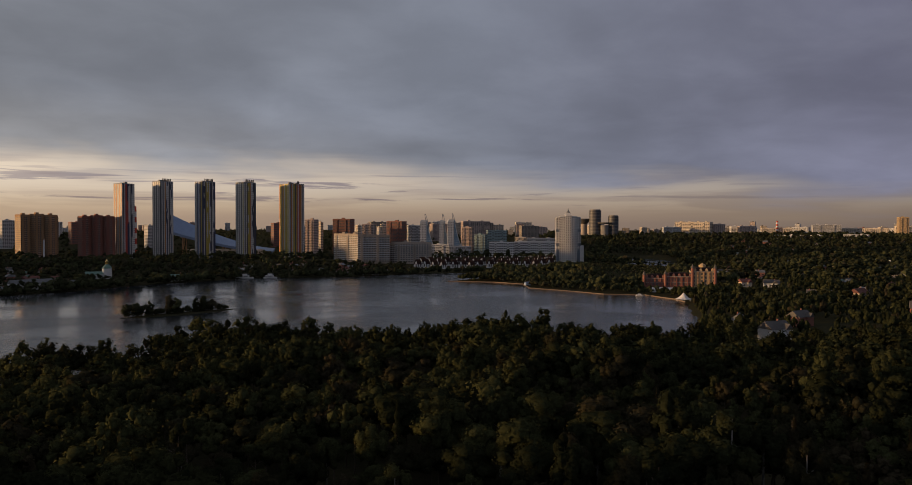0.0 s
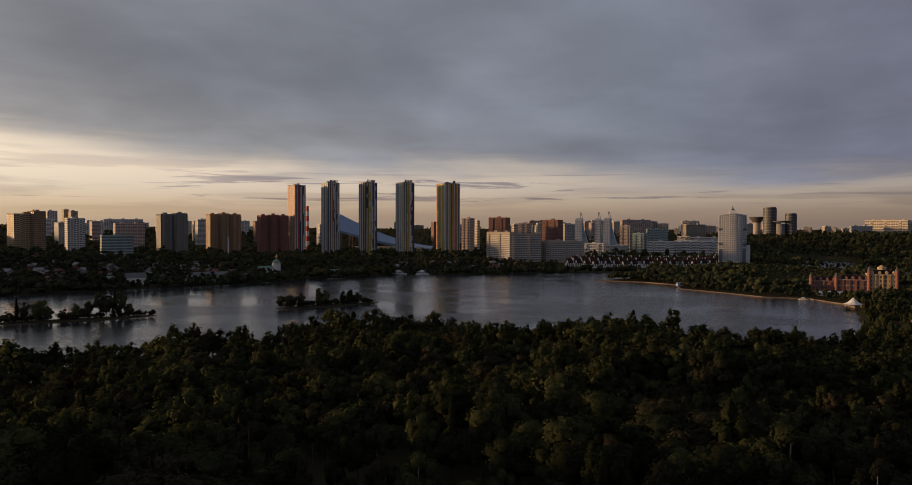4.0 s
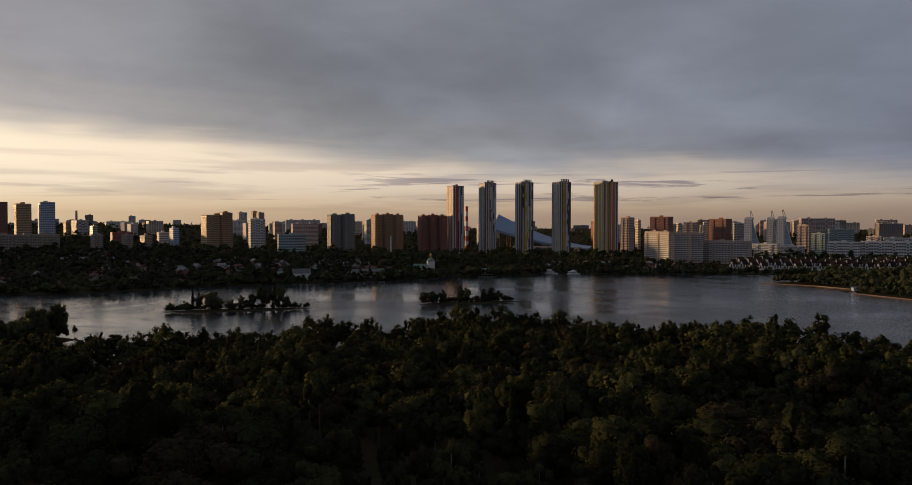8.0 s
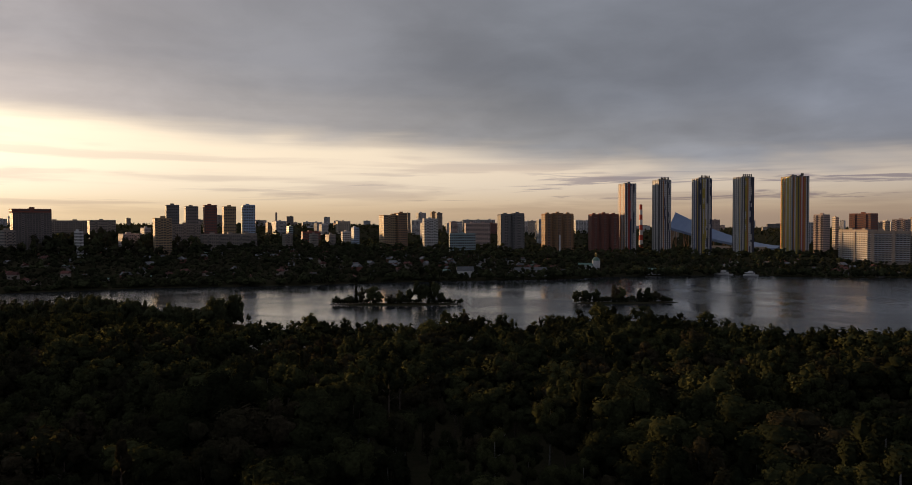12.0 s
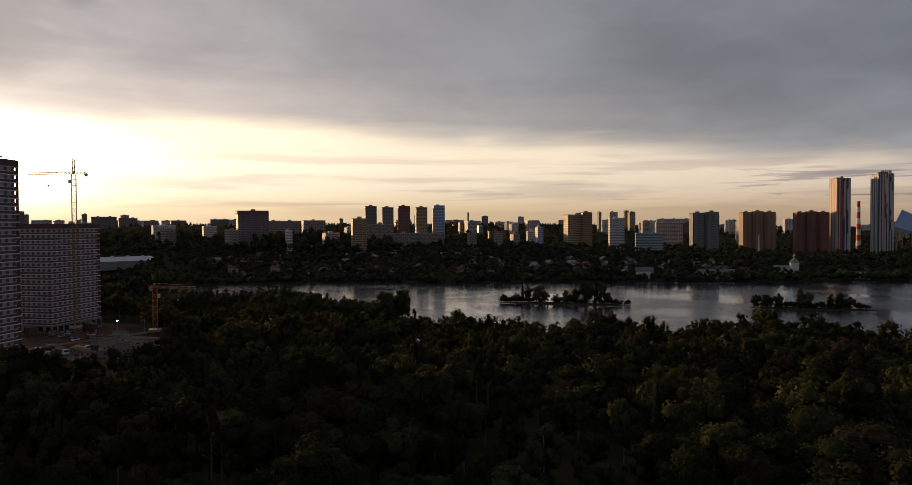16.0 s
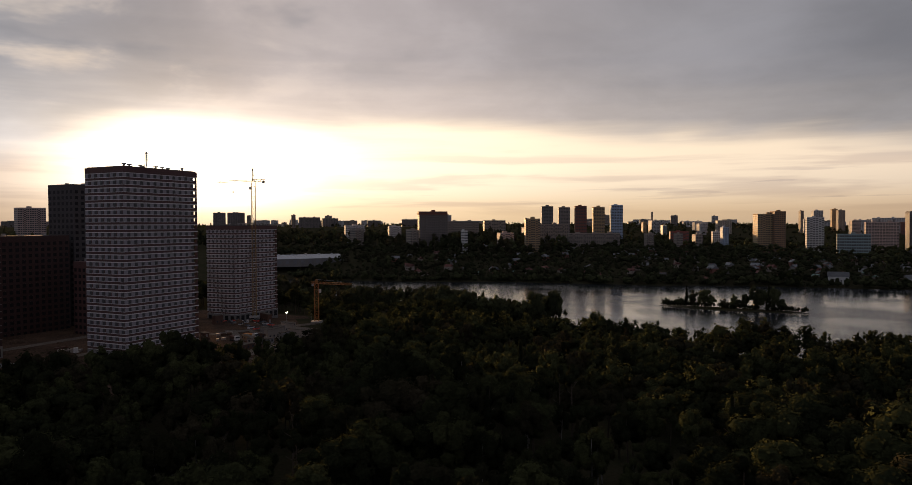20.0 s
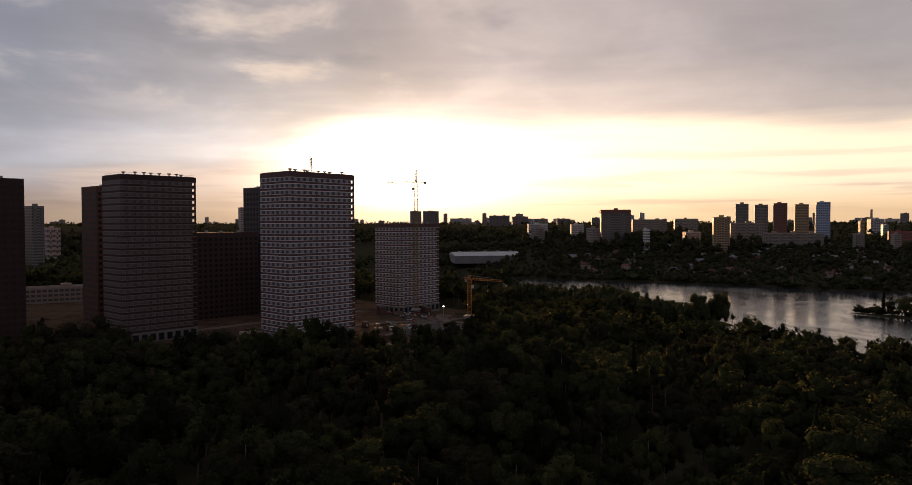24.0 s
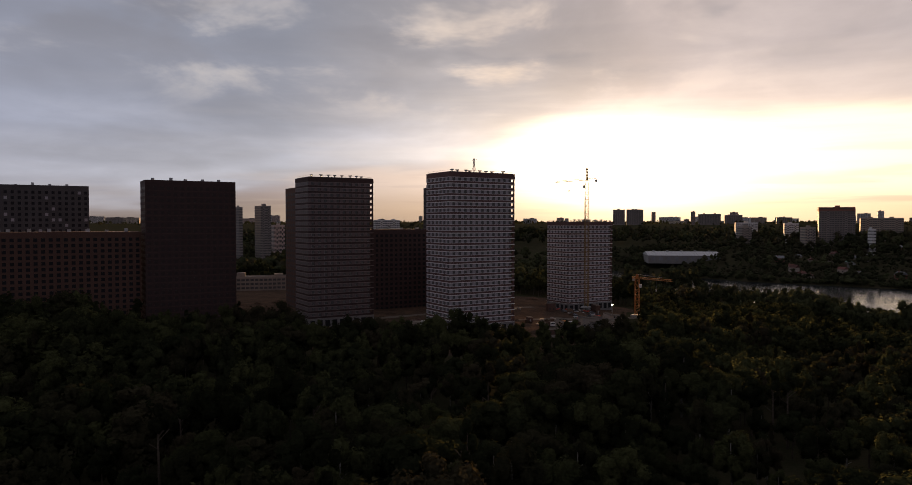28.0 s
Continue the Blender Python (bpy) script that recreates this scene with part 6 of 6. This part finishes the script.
wood = wood[(wood[:, 0] * 0.45 + wood[:, 1] * 0.89 < 480)]
wood = clear_of(wood, near_houses, 13)
polar_r = np.hypot(wood[:, 0] - 66, wood[:, 1] - 40)
polar_a = np.degrees(np.arctan2(-(wood[:, 0] - 66), wood[:, 1] - 40))
seen = (polar_a > -42) & (polar_a < 142)
behind = wood[~seen & (polar_r < 260)]
wood, polar_r, polar_a = wood[seen], polar_r[seen], polar_a[seen]
STRETCH = [(-84, 110), (-62, 150), (-20, 168), (20, 180), (52, 172), (74, 142), (46, 105), (34, 92), (42, 20), (18, 14), (-20, 24), (-52, 45), (-78, 80)]
first = shore_distance(wood, STRETCH) < 0
inner = ~first & (wood[:, 0] > 62 + np.where(wood[:, 1] > 100, (wood[:, 1] - 100) * 0.85, np.minimum(0, wood[:, 1] - 20) * 0.5))
heights_w = ground_z(wood)

models = tree_stock(2900, 0.23, (0.1, 0.45, 0.3, 0.62, 0.2, 0.05))
near_wood = np.column_stack([wood, heights_w])[first]
order = np.random.permutation(len(near_wood))
singles = near_wood[order[:300]]
for x, y, z in singles:
    k = random.choice((0, 0, 0, 1, 1, 2, 2, 2, 2, 0, 2, 1, 3, 4, 5))
    g = random.uniform(0.58, 1.04) * stand(x, y)
    o = copy_thing(models[k], pose(x, y, z, 0, 0, random.uniform(0, 360)))
    o.scale = (g * random.uniform(1.1, 1.35), g * random.uniform(1.1, 1.35), g)
for o in models:
    for c in list(o.children) + [o]:
        bpy.data.objects.remove(c)
spare = near_wood[order[300:]]
mid = np.concatenate([np.column_stack([wood, heights_w])[~first & ~inner], spare])
pines = np.random.random(len(mid)) < 0.05
leafy = mid[~pines]
close = np.hypot(leafy[:, 0] + 10, leafy[:, 1] - 70) < 225
woods("forest", "dense dusky green mixed forest running to the river", leafy[~close], 190, 0.56, core=(8, 16), trunks=True, low=0.68, high=1.02, broad=1.22, kinds=(0, 1, 2))
woods("forest", "dusky green mixed forest with rounded crowns", leafy[close], 440, 0.38, core=(20, 18), trunks=True, low=0.68, high=1.02, broad=1.22, kinds=(0, 1, 2))
woods("forest_pines", "dark narrow pines standing in the forest", mid[pines], 420, 0.46, NEEDLE, kinds=(4, 5), low=0.6, high=0.95)
under = np.column_stack([wood, heights_w])[inner]
under = np.concatenate([under, np.column_stack([behind, ground_z(behind)])])
woods("forest_below", "forest crowns under the flight line", under, 50, 1.0, core=(8, 12), low=0.6, high=0.9)

clump = dry(jitter(-640, -410, 60, 250, 7.5), 3.0)
clump = clump[(shore_distance(clump, RIVER) < 95) & (clump[:, 0] * 0.45 + clump[:, 1] * 0.89 < 480) & (clump[:, 1] - 60 > (clump[:, 0] + 410) * -0.35)]
# lightened leaves: the light and haze over the bank sit in the colour
woods("bank_clump", "tall dark trees in a clump on the near bank", np.column_stack([clump, ground_z(clump) - 2.5]), 200, 0.5, leaf=HAZE_LEAF, core=(20, 12), low=1.15, high=1.5)

grove = dry(jitter(-440, -326, 205, 292, 6.5), 5.0)
grove = grove[np.abs((grove[:, 0] + 342) * 0.55 - (grove[:, 1] - 268) * 0.835) < 17]
woods("grove", "grove of rounded trees at the river's edge", np.column_stack([grove, ground_z(grove) - 4.5]), 480, 0.44, leaf=HAZE_LEAF, core=(20, 18), low=1.65, high=2.1, kinds=(0, 1, 2, 2))

woods("grove_edge", "low bushes round the grove at the waterline", np.column_stack([grove + 1.7, ground_z(grove + 1.7) - 3.0]), 60, 0.5, core=(20, 6), soft=True, low=0.95, high=1.3, kinds=(0, 2), leaf=HAZE_LEAF)

# islands, in the leaves lightened for haze
def island(cx, cy, rot, L, W, n, label):
    ob = thing("island", cx, cy, 0, rot, label, "island", "small wooded islands in the river", "structure")
    m = Mesh()
    m.tube([(0, 0, -1.0, 1.0), (0, 0, 0.3, 0.94), (0, 0, 0.9, 0.6)], 26)
    m.v = [(x * L / 2 * (1 + 0.10 * math.sin(5 * math.atan2(y, x))), y * W / 2 * (1 + 0.25 * math.sin(3 * math.atan2(y, x))), z) for x, y, z in m.v]
    part("bank", m, SOIL, ob)
    V = []
    for i in range(n * 8):
        t, s, g = random.uniform(-0.97, 0.97), random.uniform(-0.7, 0.7), random.uniform(0.28, 0.56)
        v = crown_of(2, 60, 0.75, i % 3, True, (8, 16))
        v[:, :3] = v[:, :3] * g + (t * L / 2, s * W / 2 * (1 - abs(t)), 0.2 - 5.4 * g)
        V.append(v)
    V = np.concatenate(V)
    part("undergrowth", big_mesh("undergrowth", V[:, :3], np.arange(len(V)).reshape(-1, 3), [HAZE_LEAF], np.full(len(V), 0.35), out=V[:, 3:]), None, ob, "low dark shrubs along the island", "stuff")
    return ob


def island_trees(cx, cy, rot, L, W, plan, label):
    a = radians(rot)
    V, T = [], []
    for t, s, g, k in plan:
        x, y = cx + math.cos(a) * t * L / 2 - math.sin(a) * s * W / 2, cy + math.sin(a) * t * L / 2 + math.cos(a) * s * W / 2
        ob = thing("tree", x, y, 0.5, random.uniform(0, 360), label, "tree", "trees on the islands")
        g *= 1.3
        v = crown_of(k, 900, 0.36, 3 + int(abs(t) * 30), True, (32, 26))
        away = v[:, 3:]
        v = v[:, :3] * (g * 1.3, g * 1.3, g * 1.1)
        v[:, 2] -= (KINDS[k][2] - 0.6) * g
        part("trunk", trunk_mesh((KINDS[k][5] - KINDS[k][2]) * g, 0.2, BARK, k), None, ob)
        part("crown", big_mesh("crown", v, np.arange(len(v)).reshape(-1, 3), [NEEDLE if k >= 4 else HAZE_LEAF], np.full(len(v), 0.45), out=away), None, ob)


island(-360, 438, 42, 112, 17, 12, "long low island with shrubs and trees in the river")
island_trees(-360, 438, 42, 112, 17, [(-0.9, 0, 0.42, 2), (-0.72, 0.1, 0.5, 2), (-0.6, -0.1, 0.75, 4), (-0.52, 0.1, 0.7, 1), (-0.36, 0, 0.8, 0), (-0.28, 0.1, 0.62, 2), (-0.08, 0, 0.5, 2), (0.04, 0.1, 0.62, 3), (0.12, -0.1, 0.5, 2), (0.2, 0.1, 0.72, 3), (0.32, 0, 0.95, 1), (0.4, 0.1, 0.92, 3), (0.5, 0, 0.9, 4), (0.56, 0.1, 0.95, 1), (0.66, -0.1, 0.6, 2), (0.95, 0, 0.26, 2)], "dark tree on the low river island")
island(-220, 572, 45, 92, 16, 10, "low island with rounded trees in the river")
island_trees(-220, 572, 45, 92, 16, [(-0.92, 0, 0.55, 0), (-0.74, 0.1, 0.66, 2), (-0.56, -0.1, 0.62, 0), (-0.36, 0, 0.34, 2), (-0.2, 0.1, 0.72, 1), (-0.1, 0, 0.7, 0), (0.12, 0.1, 0.36, 2), (0.26, 0, 0.62, 3), (0.42, 0.1, 0.66, 0), (0.56, 0, 0.6, 2), (0.7, 0.1, 0.36, 2), (0.86, 0, 0.2, 2)], "rounded tree on the low river island")

# the far banks; haze is put into the lighter leaf colour
bank = jitter(-1000, 120, 60, 1160, 8.4)
d = shore_distance(bank, RIVER)
keep = (d > 3) & (d < 330) & ~((bank[:, 0] * 0.45 + bank[:, 1] * 0.89 < 480) & (bank[:, 0] > -500) & (bank[:, 1] < 700)) & (np.arctan2(-bank[:, 0], bank[:, 1]) < radians(100))
keep &= (d < 34) | (np.random.random(len(bank)) < 0.78)
bank = clear_of(bank[keep], [q for q in house_spots if q[0] < 100] + [(-452, 760), (-500, 690), (-352, 900), (-441, 892)], 8.0)
bank = bank[np.hypot(bank[:, 0] - HALL[0], bank[:, 1] - HALL[1]) > 48]
bank = bank[~((bank[:, 1] > 1070) & (bank[:, 0] > -80))]
bank3 = np.column_stack([bank, ground_z(bank)])
rim = []
for a, b in zip(FAR_SHORE[:20], FAR_SHORE[1:20]):
    a, b = Vector(a), Vector(b)
    side = Vector((-(b - a).y, (b - a).x)).normalized()
    for i in range(int((b - a).length / 2.6)):
        q = a.lerp(b, random.random()) + side * random.uniform(-0.5, 9)
        rim.append((q.x, q.y))
rim = clear_of(np.array(rim), [(-283, 956), (-250, 962)], 10)
woods("shore_shrubs", "dark low trees and shrubs overhanging the far waterline", np.column_stack([rim, np.full(len(rim), -1.6)]), 40, 0.6, core=(20, 6), soft=True, low=0.48, high=0.80, squat=0.9, broad=1.4, leaf=HAZE_LEAF)
woods("far_bank_trees", "dark trees and shrubs along the far bank and between cottages", bank3, 36, 0.7, core=(20, 5), soft=True, low=0.34, high=0.66, squat=0.85, broad=1.55, kinds=(0, 1, 2), leaf=HAZE_LEAF)
prom = dry(jitter(-10, 330, 690, 1130, 8.5), 2.0)
prom = clear_of(prom, near_houses, 16)
prom_a, prom_r = np.degrees(np.arctan2(-prom[:, 0], prom[:, 1])), np.hypot(prom[:, 0], prom[:, 1])
scrub = prom[(prom_a < -11.0) & (prom_a > -16.5) & (prom_r > 880)]
woods("inlet_scrub", "low green scrub before the inlet", np.column_stack([scrub, ground_z(scrub)]), 40, 0.5, core=(20, 5), soft=True, low=0.14, high=0.30, broad=1.6, kinds=(0, 2), leaf=HAZE_LEAF)
prom = prom[~((prom_a < -11.0) & (prom_a > -16.5) & (prom_r > 880))]
prom = prom[(prom[:, 0] > 0) & (prom[:, 1] > 730) & ~((prom[:, 1] > 1095) & (prom[:, 0] < 60))]
woods("promontory_trees", "rounded green trees on the promontory", np.column_stack([prom, ground_z(prom)]), 90, 0.55, core=(20, 7), soft=True, low=0.38, high=0.66, broad=1.35, kinds=(0, 2), leaf=HAZE_LEAF)
hill = dry(jitter(230, 1500, 560, 2150, 13.0), 6)
ha = np.degrees(np.arctan2(-hill[:, 0], hill[:, 1]))
hr = np.hypot(hill[:, 0], hill[:, 1])
lowland = (ha < -10.5) & (ha > -21) & (hr > 820) & (hr < 1270)
shrubs = hill[lowland]
woods("lowland_scrub", "low scrub between the promontory and the inlet", np.column_stack([shrubs, ground_z(shrubs)]), 30, 0.7, core=(20, 5), soft=True, low=0.14, high=0.30, broad=2.6, kinds=(0, 2), leaf=HAZE_LEAF)
hill = hill[(ha < -5) & (ha > -40) & ~lowland]
hill = clear_of(hill, near_houses, 19)
woods("hill_trees", "dark trees covering the far wooded hill", np.column_stack([hill, ground_z(hill)]), 18, 0.9, core=(8, 5), soft=True, low=0.5, high=0.86, broad=1.5, kinds=(0, 2), leaf=HAZE_LEAF)
side_wood = dry(jitter(150, 560, 380, 800, 7.6), 4.0)
side_wood = side_wood[(side_wood[:, 0] * 0.45 + side_wood[:, 1] * 0.89 >= 478) & (side_wood[:, 1] < 760)]
side_wood = clear_of(side_wood, near_houses, 12)
woods("villa_trees", "rounded green trees between the villas", np.column_stack([side_wood, ground_z(side_wood)]), 70, 0.5, core=(20, 7), soft=True, low=0.42, high=0.8)
back = jitter(-1900, 700, -700, 2300, 17.0)
br = np.hypot(back[:, 0], back[:, 1])
ba = np.degrees(np.arctan2(-back[:, 0], back[:, 1]))
bd = shore_distance(back, RIVER)
back = back[(bd > 200) & (ba > -8) & (ba < 142) & (br > 500) & ~((ba > 98) & (br < 560))]
back = back[shore_distance(back, SITE) > 15]
back = back[(np.hypot(back[:, 0], back[:, 1]) < 1550) | (np.random.random(len(back)) < 0.3)]
back = dry(back, 10)
back = back[np.hypot(back[:, 0] - HALL[0], back[:, 1] - HALL[1]) > 52]
west = (np.degrees(np.arctan2(-back[:, 0], back[:, 1])) > 58) & (np.hypot(back[:, 0], back[:, 1]) < 1500)
tall_back, back = back[west], back[~west]
woods("terrace_trees", "tall dark trees on the terrace before the western blocks", np.column_stack([tall_back, ground_z(tall_back)]), 14, 1.1, core=(8, 6), soft=True, low=0.72, high=1.08, broad=1.3, kinds=(0, 1, 2), leaf=HAZE_LEAF)
woods("background_trees", "dark tree belts between the far blocks", np.column_stack([back, ground_z(back)]), 6, 1.4, core=(8, 5), soft=True, low=0.38, high=0.72, broad=1.7, kinds=(0, 2), leaf=HAZE_LEAF)
belt = dry(jitter(-900, -380, -560, 330, 13.0), 30.0)
belt_r = np.hypot(belt[:, 0] - 60, belt[:, 1] - 20)
belt_a = np.degrees(np.arctan2(60 - belt[:, 0], belt[:, 1] - 20))
belt = belt[(belt_a > 90) & (shore_distance(belt, SITE) > 8) & (belt_r > 440) & (np.hypot(belt[:, 0] - HALL[0], belt[:, 1] - HALL[1]) > 62) & (np.hypot(belt[:, 0] + 384, belt[:, 1] + 188) > 42)]
woods("belt_trees", "dark mixed woods behind the building site", np.column_stack([belt, ground_z(belt)]), 40, 0.8, core=(20, 5), soft=True, low=0.5, high=0.9, broad=1.4, kinds=(0, 2), leaf=HAZE_LEAF)
far = []
for i in range(5000):
    a, r = radians(random.uniform(-42, 142)), random.uniform(2100, 4550)
    far.append((-math.sin(a) * r, math.cos(a) * r))
far = np.array(far)
woods("horizon_woods", "dark woods along the horizon", np.column_stack([far, ground_z(far) - 2]), 26, 3.6, low=0.4, high=0.7, leaf=HAZE_LEAF)
